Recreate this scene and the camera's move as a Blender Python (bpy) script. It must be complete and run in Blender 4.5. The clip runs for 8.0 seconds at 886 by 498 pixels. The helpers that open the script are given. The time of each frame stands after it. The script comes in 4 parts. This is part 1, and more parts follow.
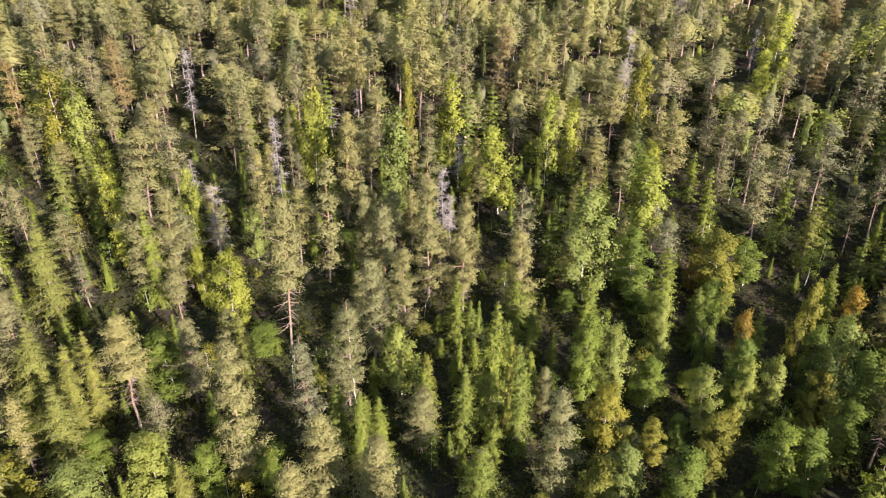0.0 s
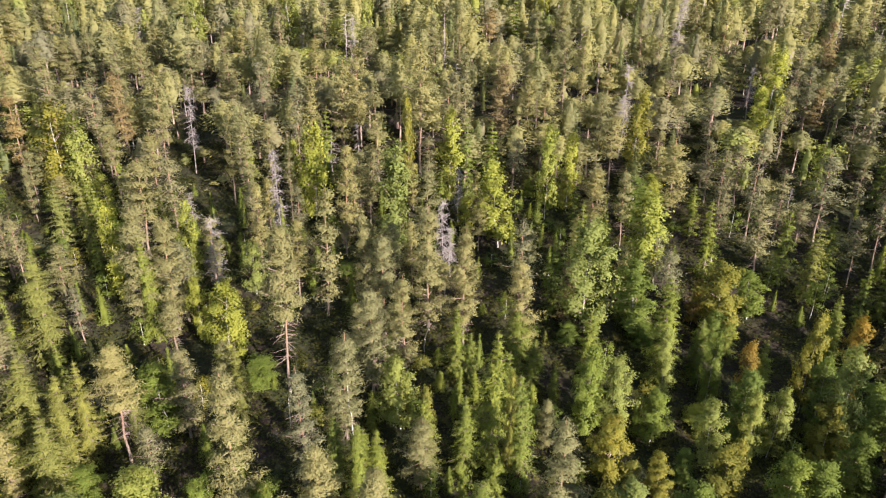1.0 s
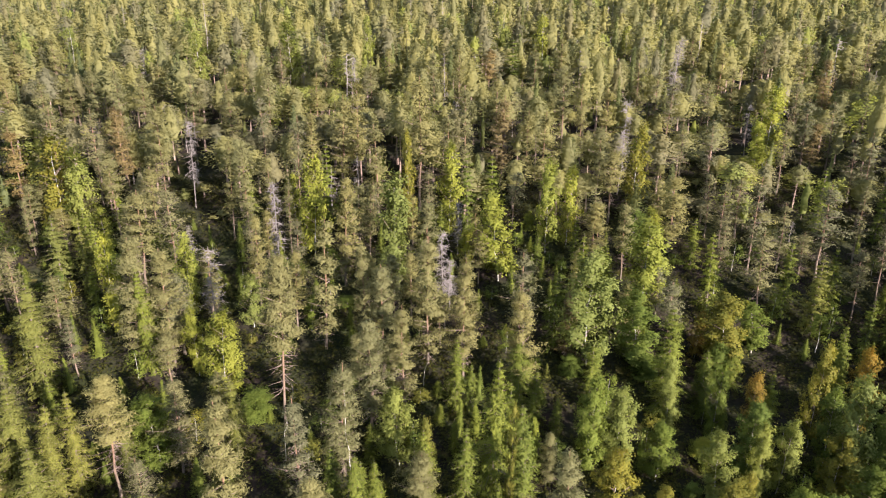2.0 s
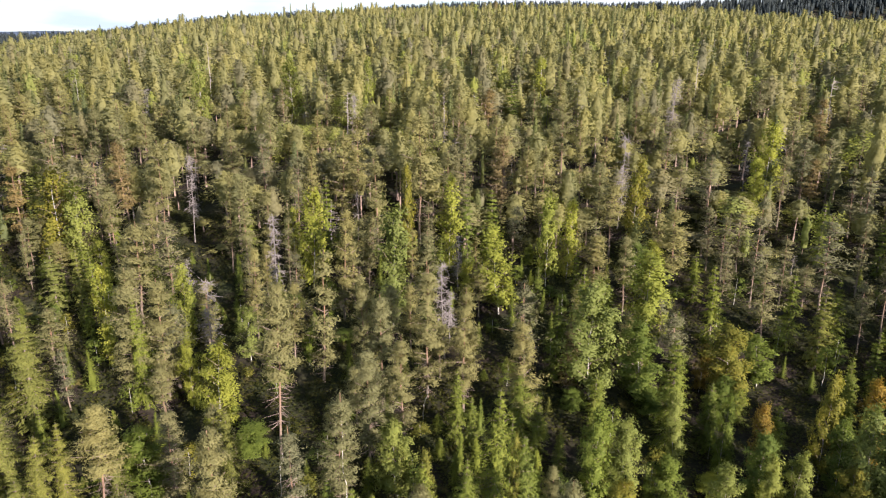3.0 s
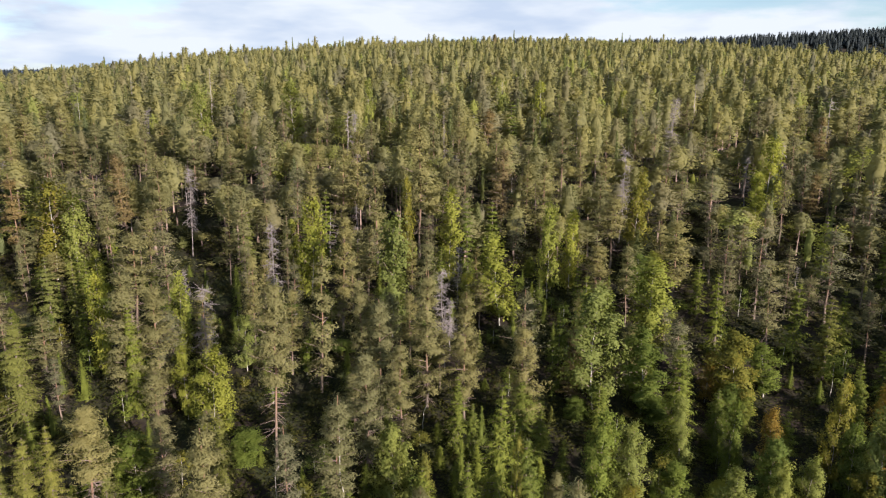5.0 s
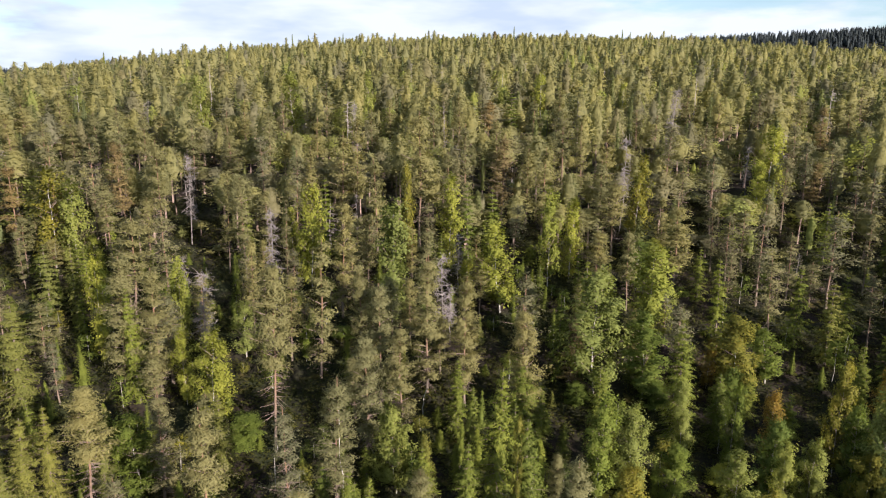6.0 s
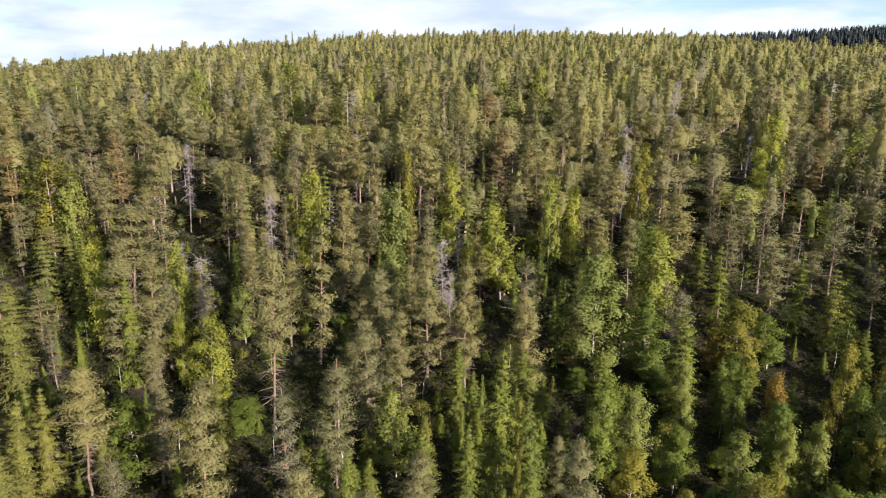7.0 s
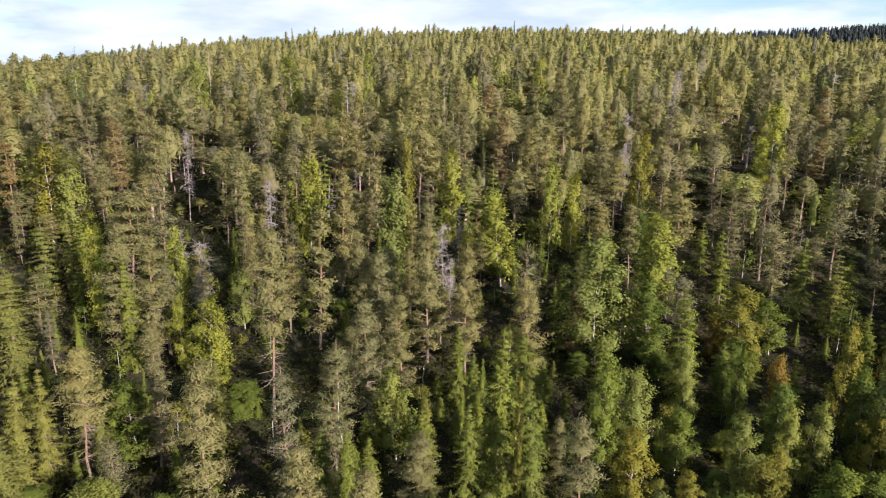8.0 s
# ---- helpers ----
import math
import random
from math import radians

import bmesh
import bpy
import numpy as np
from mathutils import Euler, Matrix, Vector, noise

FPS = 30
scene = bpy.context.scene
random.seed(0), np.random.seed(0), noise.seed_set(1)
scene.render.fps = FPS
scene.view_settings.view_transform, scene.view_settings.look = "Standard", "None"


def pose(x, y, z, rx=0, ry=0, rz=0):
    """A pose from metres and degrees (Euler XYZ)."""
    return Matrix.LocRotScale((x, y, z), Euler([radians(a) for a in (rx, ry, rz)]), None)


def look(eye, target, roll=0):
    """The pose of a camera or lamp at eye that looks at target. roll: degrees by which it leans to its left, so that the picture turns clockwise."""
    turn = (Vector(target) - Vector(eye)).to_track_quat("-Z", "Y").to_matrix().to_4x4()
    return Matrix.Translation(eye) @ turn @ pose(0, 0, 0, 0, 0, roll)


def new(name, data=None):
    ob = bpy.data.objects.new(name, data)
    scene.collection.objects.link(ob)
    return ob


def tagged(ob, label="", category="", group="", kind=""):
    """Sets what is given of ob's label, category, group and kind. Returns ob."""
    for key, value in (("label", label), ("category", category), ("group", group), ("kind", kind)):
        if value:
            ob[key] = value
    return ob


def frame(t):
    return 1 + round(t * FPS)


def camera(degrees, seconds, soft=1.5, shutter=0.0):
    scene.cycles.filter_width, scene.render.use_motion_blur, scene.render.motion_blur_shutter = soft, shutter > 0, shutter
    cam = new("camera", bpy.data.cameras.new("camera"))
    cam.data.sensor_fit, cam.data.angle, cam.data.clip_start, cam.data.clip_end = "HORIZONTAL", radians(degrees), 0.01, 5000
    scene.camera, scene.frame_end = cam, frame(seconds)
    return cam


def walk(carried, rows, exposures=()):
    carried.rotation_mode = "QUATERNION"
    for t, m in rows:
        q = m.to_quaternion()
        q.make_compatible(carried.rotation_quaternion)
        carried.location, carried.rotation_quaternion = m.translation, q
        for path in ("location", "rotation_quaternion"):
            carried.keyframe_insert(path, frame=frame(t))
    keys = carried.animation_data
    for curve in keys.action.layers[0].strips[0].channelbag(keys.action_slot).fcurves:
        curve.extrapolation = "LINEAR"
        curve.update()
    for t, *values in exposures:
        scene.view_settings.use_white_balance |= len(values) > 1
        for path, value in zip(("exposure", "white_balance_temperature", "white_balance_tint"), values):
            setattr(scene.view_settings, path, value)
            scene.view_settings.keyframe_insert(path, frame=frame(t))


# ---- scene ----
cam = camera(64.74, 8.0, 1.2)
# seconds, x, y, height, degrees up from level, yaw, roll
PATH = [
    (0.0, 0.003, 0.062, 54.000, -27.90, 0.000, 0.38),
    (0.5, 0.002, 0.054, 53.117, -26.08, 0.002, 0.38),
    (1.0, 0.002, 0.046, 52.234, -24.16, 0.003, 0.37),
    (1.5, 0.002, 0.039, 51.351, -22.32, 0.005, 0.37),
    (3.0, 0.001, 0.015, 48.702, -16.71, 0.009, 0.36),
    (3.5, 0.000, 0.008, 47.819, -14.90, 0.011, 0.36),
    (3.6, 0.000, 0.002, 47.642, -14.53, 0.011, 0.35),
    (3.7, 0.000, 0.002, 47.466, -14.27, 0.011, 0.35),
    (3.8, 0.000, 0.002, 47.289, -14.02, 0.011, 0.35),
    (3.9, 0.000, 0.002, 47.113, -13.86, 0.011, 0.35),
    (4.0, -0.000, -0.000, 46.936, -13.75, 0.012, 0.35),
    (4.5, -0.000, -0.008, 46.053, -13.74, 0.014, 0.35),
    (6.0, -0.001, -0.031, 43.404, -13.74, 0.019, 0.34),
    (6.5, -0.002, -0.039, 42.521, -13.74, 0.020, 0.34),
    (7.0, -0.002, -0.046, 41.638, -13.74, 0.022, 0.33),
    (7.5, -0.002, -0.054, 40.755, -13.74, 0.023, 0.33),
    (8.0, -0.003, -0.062, 39.872, -13.74, 0.025, 0.33),
]
walk(cam, [(t, pose(x, y, z, 90 + up, 0, yaw) @ pose(0, 0, 0, 0, 0, roll)) for t, x, y, z, up, yaw, roll in PATH],
     exposures=[(0.0, 2.39), (1.5, 2.23), (3.0, 1.97), (3.9, 1.70), (4.5, 1.51), (6.0, 1.68), (8.0, 1.73)])

# ---- light ----
SUN_AZ, SUN_UP = 138.0, 21.0          # degrees clockwise from the way ahead; degrees above level
sun_data = bpy.data.lights.new("sun", "SUN")
sun_data.energy, sun_data.angle, sun_data.color = 4.5, radians(0.6), (1.0, 0.87, 0.785)
sun = new("sun", sun_data)
to_sun = Vector((math.sin(radians(SUN_AZ)) * math.cos(radians(SUN_UP)), math.cos(radians(SUN_AZ)) * math.cos(radians(SUN_UP)), math.sin(radians(SUN_UP))))
sun.matrix_world = look(to_sun * 300, (0, 0, 0))

world = bpy.data.worlds.new("sky")
scene.world = world
world.use_nodes = True
wn, wl = world.node_tree.nodes, world.node_tree.links
wn.clear()
w_out = wn.new("ShaderNodeOutputWorld")
w_bg = wn.new("ShaderNodeBackground")
w_sky = wn.new("ShaderNodeTexSky")
w_sky.sky_type, w_sky.sun_disc = "NISHITA", False
w_sky.sun_elevation, w_sky.sun_rotation = radians(SUN_UP), radians(SUN_AZ)
w_sky.air_density, w_sky.dust_density, w_sky.ozone_density = 1.0, 0.3, 4.0
w_co = wn.new("ShaderNodeTexCoord")
w_map = wn.new("ShaderNodeMapping")
w_map.inputs["Scale"].default_value = (2.6, 2.6, 11.0)
w_map.inputs["Location"].default_value = (3.1, 0.4, 0.35)
w_noise = wn.new("ShaderNodeTexNoise")
w_noise.inputs["Scale"].default_value, w_noise.inputs["Detail"].default_value, w_noise.inputs["Roughness"].default_value = 1.25, 7.0, 0.58
w_ramp = wn.new("ShaderNodeValToRGB")
w_ramp.color_ramp.elements[0].position, w_ramp.color_ramp.elements[1].position = 0.41, 0.52
w_ramp.color_ramp.elements[0].color = (0.30, 0.30, 0.30, 1)          # a thin veil between the clouds
w_shade = wn.new("ShaderNodeTexNoise")
w_shade.inputs["Scale"].default_value, w_shade.inputs["Detail"].default_value = 2.3, 4.0
w_tone = wn.new("ShaderNodeValToRGB")
w_tone.color_ramp.elements[0].position, w_tone.color_ramp.elements[1].position = 0.36, 0.58
w_tone.color_ramp.elements[0].color, w_tone.color_ramp.elements[1].color = (3.8, 4.5, 5.7, 1), (5.5, 5.9, 6.5, 1)
w_mix = wn.new("ShaderNodeMix")
w_mix.data_type = "RGBA"
w_bg.inputs["Strength"].default_value = 0.055
wl.new(w_co.outputs["Generated"], w_map.inputs["Vector"])
wl.new(w_map.outputs["Vector"], w_noise.inputs["Vector"])
wl.new(w_map.outputs["Vector"], w_shade.inputs["Vector"])
w_high = wn.new("ShaderNodeSeparateXYZ")          # the clouds thin out overhead
w_less = wn.new("ShaderNodeMath")
w_less.operation, w_less.use_clamp = "MULTIPLY_ADD", True
w_less.inputs[1].default_value = -0.12
wl.new(w_co.outputs["Generated"], w_high.inputs["Vector"])
wl.new(w_high.outputs["Z"], w_less.inputs[0])
wl.new(w_noise.outputs["Fac"], w_less.inputs[2])
wl.new(w_less.outputs["Value"], w_ramp.inputs["Fac"])
wl.new(w_shade.outputs["Fac"], w_tone.inputs["Fac"])
wl.new(w_ramp.outputs["Color"], w_mix.inputs["Factor"])
wl.new(w_sky.outputs["Color"], w_mix.inputs["A"])
wl.new(w_tone.outputs["Color"], w_mix.inputs["B"])
wl.new(w_mix.outputs["Result"], w_bg.inputs["Color"])
wl.new(w_bg.outputs["Background"], w_out.inputs["Surface"])


# ---- materials ----
def blend(tree, a, b, factor, mode="MIX"):
    """A colour mix; a, b and factor are sockets or values."""
    node = tree.nodes.new("ShaderNodeMix")
    node.data_type, node.blend_type = "RGBA", mode
    for key, value in (("Factor", factor), ("A", a), ("B", b)):
        if isinstance(value, bpy.types.NodeSocket):
            tree.links.new(value, node.inputs[key])
        else:
            node.inputs[key].default_value = value if key == "Factor" else (*value, 1)
    return node.outputs["Result"]


def noise_of(tree, scale, detail=3.0, world_space=False, squeeze=None):
    node = tree.nodes.new("ShaderNodeTexNoise")
    node.inputs["Scale"].default_value, node.inputs["Detail"].default_value = scale, detail
    if world_space:
        place = tree.nodes.new("ShaderNodeNewGeometry").outputs["Position"]
    else:
        place = tree.nodes.new("ShaderNodeTexCoord").outputs["Object"]
    if squeeze:
        mapping = tree.nodes.new("ShaderNodeMapping")
        mapping.inputs["Scale"].default_value = squeeze
        tree.links.new(place, mapping.inputs["Vector"])
        place = mapping.outputs["Vector"]
    tree.links.new(place, node.inputs["Vector"])
    return node.outputs["Fac"]


def steps(tree, socket, low, high):
    node = tree.nodes.new("ShaderNodeMapRange")
    node.inputs["From Min"].default_value, node.inputs["From Max"].default_value = low, high
    tree.links.new(socket, node.inputs["Value"])
    return node.outputs["Result"]


def material(name):
    mat = bpy.data.materials.new(name)
    mat.use_nodes = True
    mat.node_tree.nodes.clear()
    return mat, mat.node_tree


def foliage(name, dark, mid, tip, thin=0.38, stand=False):
    """Leaves or needles: three tones by tree, by clump and by sprig; light passes through a little."""
    mat, tree = material(name)
    if stand:
        by_tree = steps(tree, noise_of(tree, 0.22, 1.0, True, (1, 1, 0.15)), 0.35, 0.65)
        by_clump = steps(tree, noise_of(tree, 0.9, 2.0, True), 0.12, 0.88)
    else:
        by_tree = tree.nodes.new("ShaderNodeObjectInfo").outputs["Random"]
        by_clump = steps(tree, noise_of(tree, 0.8, 2.0), 0.22, 0.78)
    sprig = tree.nodes.new("ShaderNodeNewGeometry").outputs["Random Per Island"]
    base = blend(tree, dark, mid, by_clump)
    base = blend(tree, base, tip, steps(tree, sprig, 0.0, 2.8 if stand else 2.6))
    low = blend(tree, base, (0.88, 0.91, 0.96) if stand else (0.84, 0.88, 0.95), 1.0, "MULTIPLY")
    high = blend(tree, base, (1.15, 1.12, 0.97) if stand else (1.16, 1.12, 0.98), 1.0, "MULTIPLY")
    colour = blend(tree, low, high, by_tree)
    body = tree.nodes.new("ShaderNodeBsdfPrincipled")
    body.inputs["Roughness"].default_value = 0.62
    body.inputs["Specular IOR Level"].default_value = 0.08
    if stand:
        relief = tree.nodes.new("ShaderNodeBump")
        relief.inputs["Strength"].default_value, relief.inputs["Distance"].default_value = 0.3, 0.2
        tree.links.new(noise_of(tree, 2.2, 4.0, True), relief.inputs["Height"])
        tree.links.new(relief.outputs["Normal"], body.inputs["Normal"])
    glow = tree.nodes.new("ShaderNodeBsdfTranslucent")
    mix = tree.nodes.new("ShaderNodeMixShader")
    mix.inputs["Fac"].default_value = thin
    out = tree.nodes.new("ShaderNodeOutputMaterial")
    tree.links.new(colour, body.inputs["Base Color"])
    tree.links.new(blend(tree, colour, (1.12, 1.14, 0.72), 1.0, "MULTIPLY"), glow.inputs["Color"])
    tree.links.new(body.outputs["BSDF"], mix.inputs[1])
    tree.links.new(glow.outputs["BSDF"], mix.inputs[2])
    tree.links.new(mix.outputs["Shader"], out.inputs["Surface"])
    return mat


def surface(name, colour_of, rough=0.9, bump=0.0, bump_scale=20.0, world_space=False):
    mat, tree = material(name)
    body = tree.nodes.new("ShaderNodeBsdfPrincipled")
    body.inputs["Roughness"].default_value = rough
    body.inputs["Specular IOR Level"].default_value = 0.2
    out = tree.nodes.new("ShaderNodeOutputMaterial")
    tree.links.new(colour_of(tree), body.inputs["Base Color"])
    if bump:
        node = tree.nodes.new("ShaderNodeBump")
        node.inputs["Strength"].default_value, node.inputs["Distance"].default_value = 0.8, bump
        tree.links.new(noise_of(tree, bump_scale, 4.0, world_space), node.inputs["Height"])
        tree.links.new(node.outputs["Normal"], body.inputs["Normal"])
    tree.links.new(body.outputs["BSDF"], out.inputs["Surface"])
    return mat


def pine_bark(tree):
    """Grey plates at the foot, orange flakes in the upper stem."""
    sep = tree.nodes.new("ShaderNodeSeparateXYZ")
    tree.links.new(tree.nodes.new("ShaderNodeTexCoord").outputs["Object"], sep.inputs["Vector"])
    up = steps(tree, sep.outputs["Z"], 1.5, 7.0)
    foot = blend(tree, (0.10, 0.075, 0.06), (0.21, 0.17, 0.14), noise_of(tree, 6.0, 4.0, False, (1, 1, 0.25)))
    top = blend(tree, (0.125, 0.072, 0.045), (0.235, 0.145, 0.098), noise_of(tree, 7.0, 3.0))
    return blend(tree, foot, top, up)


def birch_bark(tree):
    marks = steps(tree, noise_of(tree, 3.0, 4.0, False, (1.0, 1.0, 5.0)), 0.56, 0.66)
    white = blend(tree, (0.34, 0.32, 0.29), (0.50, 0.48, 0.45), noise_of(tree, 1.2))
    return blend(tree, white, (0.06, 0.05, 0.045), marks)


def floor_colour(tree):
    """Moss, bilberry, lichen and dry litter in patches, with tree shade darkened into every tone."""
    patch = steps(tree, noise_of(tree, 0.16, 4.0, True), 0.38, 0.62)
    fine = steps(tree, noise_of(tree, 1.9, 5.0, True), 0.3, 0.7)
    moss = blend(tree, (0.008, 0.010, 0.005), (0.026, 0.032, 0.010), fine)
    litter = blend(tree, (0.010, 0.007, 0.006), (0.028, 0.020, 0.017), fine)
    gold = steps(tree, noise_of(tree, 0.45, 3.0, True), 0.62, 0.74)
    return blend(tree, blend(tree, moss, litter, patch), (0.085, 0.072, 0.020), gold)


LEAF = {
    "pine_green": foliage("pine_needles", (0.121, 0.121, 0.054), (0.214, 0.200, 0.089), (0.276, 0.252, 0.117), 0.42),
    # lichen grey, darkened to serve as painted shade on the right-hand pines too
    "pine_grey": foliage("lichened_and_shaded_pine_needles", (0.078, 0.079, 0.041), (0.150, 0.146, 0.077), (0.206, 0.196, 0.111), 0.28),
    "pine_rusty": foliage("rusty_pine_needles", (0.110, 0.088, 0.042), (0.205, 0.158, 0.074), (0.270, 0.205, 0.105)),
    "spruce_green": foliage("spruce_needles", (0.045, 0.065, 0.016), (0.146, 0.177, 0.035), (0.268, 0.282, 0.056)),
    # lit copy of the spruce needles: warm sunlight is put into the colour
    "spruce_yellow": foliage("painted_sunlit_spruce_needles", (0.062, 0.070, 0.020), (0.158, 0.168, 0.042), (0.255, 0.250, 0.072)),
    "birch_green": foliage("birch_leaves", (0.054, 0.080, 0.019), (0.136, 0.180, 0.036), (0.226, 0.252, 0.060), 0.45),
    "birch_lime": foliage("turning_birch_leaves", (0.146, 0.168, 0.032), (0.262, 0.280, 0.052), (0.362, 0.354, 0.078), 0.45),
    "birch_gold": foliage("golden_birch_leaves", (0.078, 0.100, 0.026), (0.186, 0.182, 0.038), (0.340, 0.272, 0.048), 0.45),
    "birch_orange": foliage("orange_aspen_leaves", (0.105, 0.105, 0.026), (0.270, 0.165, 0.036), (0.380, 0.245, 0.052), 0.45),
    "birch_olive": foliage("pale_green_leaves", (0.124, 0.152, 0.042), (0.230, 0.256, 0.070), (0.308, 0.320, 0.102), 0.5),
}
PINE_BARK = surface("pine_bark", pine_bark, 0.9, 0.02, 14.0)
SPRUCE_BARK = surface("spruce_bark", lambda t: blend(t, (0.085, 0.065, 0.052), (0.17, 0.14, 0.12), noise_of(t, 7.0, 4.0)), 0.92, 0.02, 14.0)
BIRCH_BARK = surface("birch_bark", birch_bark, 0.7)
DEAD_WOOD = surface("weathered_dead_wood", lambda t: blend(t, (0.15, 0.13, 0.127), (0.275, 0.245, 0.245), noise_of(t, 2.5, 4.0, False, (1, 1, 0.3))), 0.9)
LIMB_WOOD = surface("grey_brown_limb", lambda t: blend(t, (0.16, 0.108, 0.092), (0.32, 0.250, 0.228), noise_of(t, 1.2, 3.0)), 0.9)
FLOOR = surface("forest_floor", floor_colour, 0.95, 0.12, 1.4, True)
STAND_PINE = foliage("stand_pine_needles", (0.181, 0.177, 0.080), (0.241, 0.230, 0.104), (0.282, 0.263, 0.125), 0.52, True)
STAND_SPRUCE = foliage("stand_spruce_needles", (0.106, 0.125, 0.054), (0.158, 0.174, 0.074), (0.206, 0.213, 0.096), 0.52, True)
STAND_BIRCH = foliage("stand_birch_leaves", (0.172, 0.198, 0.056), (0.244, 0.262, 0.078), (0.300, 0.302, 0.106), 0.52, True)
STAND_GREY = foliage("stand_lichened_needles", (0.146, 0.138, 0.082), (0.200, 0.188, 0.112), (0.246, 0.230, 0.142), 0.52, True)
STAND_BARK = surface("stand_bark", lambda t: blend(t, (0.18, 0.122, 0.102), (0.34, 0.258, 0.225), noise_of(t, 0.5, 3.0, True)), 0.9)
# the shade over the far hill is painted into this dark bluish colour
HILL_SPRUCE = foliage("painted_shade_spruce", (0.016, 0.021, 0.024), (0.027, 0.035, 0.039), (0.038, 0.048, 0.052), 0.1, True)
# shrub tones are lowered as well, to paint the shade in the gaps
SHRUB = foliage("bilberry_leaves", (0.018, 0.026, 0.009), (0.044, 0.054, 0.015), (0.120, 0.095, 0.024), 0.3, True)
# blue base colour carries the haze of distance
BLUE_HILL = surface("painted_haze_blue", lambda t: blend(t, (0.055, 0.078, 0.125), (0.080, 0.108, 0.165), noise_of(t, 0.004, 4.0, True)), 1.0)

# ---- lie of the land ----
SLOPE_Y = np.array([-5000, -400, 0, 30, 45, 58, 70, 80, 92, 104, 120, 150, 205, 300, 380, 440, 520, 700, 1000, 5000], float)
SLOPE_Z = np.array([-14, -14, -4, -0.5, 1.5, 4.5, 8.2, 11.8, 16.2, 20.0, 23.6, 27.5, 33.0, 44.4, 53.2, 58.8, 57.6, 42.0, 20.0, 0.0])
FINE_Y = np.arange(-500, 1100, 4.0)
_kernel = np.exp(-np.linspace(-2, 2, 9) ** 2)
FINE_Z = np.convolve(np.pad(np.interp(FINE_Y, SLOPE_Y, SLOPE_Z), 4, mode="edge"), _kernel / _kernel.sum(), mode="valid")


def ground(x, y):
    """The height of the forest floor: a slope that climbs to a long crest, and a wooded hill behind it."""
    x, y = np.asarray(x, float), np.asarray(y, float)
    z = np.where(y < 1000, np.interp(y, FINE_Y, FINE_Z), np.interp(y, SLOPE_Y, SLOPE_Z))
    side = np.clip(x - 60, -700, 700)
    z = z - 2.3e-4 * side ** 2 * np.clip((y - 60) / 300, 0, 1) * np.clip(1.6 - y / 1000, 0.15, 1)
    z = z - 2.2 * np.exp(-((x - 36) / 13) ** 2 - ((y - 69) / 12) ** 2)
    z = z + 0.22 * np.sin(x * 0.31 + 1.7 * np.sin(y * 0.11)) + 0.18 * np.sin(y * 0.43 + x * 0.13)
    crest = np.interp(x, [-900, -706, -597, -525, -434, -326, -170, 0, 155, 260, 355, 440, 690, 1200], [33, 40, 44, 47, 59, 70, 77, 90, 93, 91, 94, 98, 114, 124])
    hill = np.exp(-((y - 1160) / 240) ** 2)
    return z * (1 - hill) + np.maximum(crest, z) * hill


def sheet(name, verts, faces, mats, picks=None, soft=None):
    """A mesh from arrays of triangles; soft gives foliage the shading of the rounded clumps that it forms."""
    me = bpy.data.meshes.new(name)
    verts, faces = np.ascontiguousarray(verts, np.float32), np.ascontiguousarray(faces, np.int32)
    n = faces.shape[1]
    me.vertices.add(len(verts))
    me.vertices.foreach_set("co", verts.ravel())
    me.loops.add(faces.size)
    me.loops.foreach_set("vertex_index", faces.ravel())
    me.polygons.add(len(faces))
    me.polygons.foreach_set("loop_start", np.arange(0, faces.size, n, dtype=np.int32))
    for mat in mats:
        me.materials.append(mat)
    if picks is not None:
        me.polygons.foreach_set("material_index", np.ascontiguousarray(picks, np.int32))
    me.update(calc_edges=True)
    if soft is not None:
        me.shade_smooth()
        me.attributes.new("custom_normal", "FLOAT_VECTOR", "POINT").data.foreach_set("vector", np.ascontiguousarray(soft, np.float32).ravel())
    return me


def build_ground():
    turn = np.concatenate([np.linspace(-52, 52, 209), np.linspace(52, 308, 66)[1:-1]])
    reach = np.concatenate([[0.0], np.geomspace(4, 4700, 170)])
    a, r = np.meshgrid(np.radians(turn), reach)
    x, y = r * np.sin(a), r * np.cos(a)
    verts = np.stack([x, y, ground(x, y)], -1).reshape(-1, 3)
    n, m = len(turn), len(reach)
    i, j = np.meshgrid(np.arange(m - 1), np.arange(n), indexing="ij")
    k = (j + 1) % n
    faces = np.stack([i * n + j, i * n + k, (i + 1) * n + k, (i + 1) * n + j], -1).reshape(-1, 4)
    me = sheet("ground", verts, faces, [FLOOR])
    me.shade_smooth()
    tagged(new("ground", me), "mossy forest floor with bilberry, lichen and litter on a rising slope", "ground", kind="structure")


build_ground()


def build_distance():
    """Hills at the edge of sight, coloured blue in place of haze."""
    a = np.radians(np.linspace(-75, 75, 181))
    top = 66 + 14 * np.sin(a * 9 + 1.0) + 7 * np.sin(a * 23) + 3 * np.sin(a * 61)
    rows = []
    for r, f in ((3900, -0.4), (4250, 0.6), (4500, 1.0), (4700, 0.3)):
        rows.append(np.stack([r * np.sin(a), r * np.cos(a), np.where(f < 0, -60, top * f)], -1))
    verts = np.concatenate(rows)
    n = len(a)
    i, j = np.meshgrid(np.arange(3), np.arange(n - 1), indexing="ij")
    faces = np.stack([i * n + j, i * n + j + 1, (i + 1) * n + j + 1, (i + 1) * n + j], -1).reshape(-1, 4)
    me = sheet("backdrop", verts, faces, [BLUE_HILL])
    me.shade_smooth()
    tagged(new("backdrop", me), "hazy blue wooded hills on the far horizon", "hills", kind="structure")


build_distance()

# ---- trees ----
UP = np.array([0.0, 0.0, 1.0])


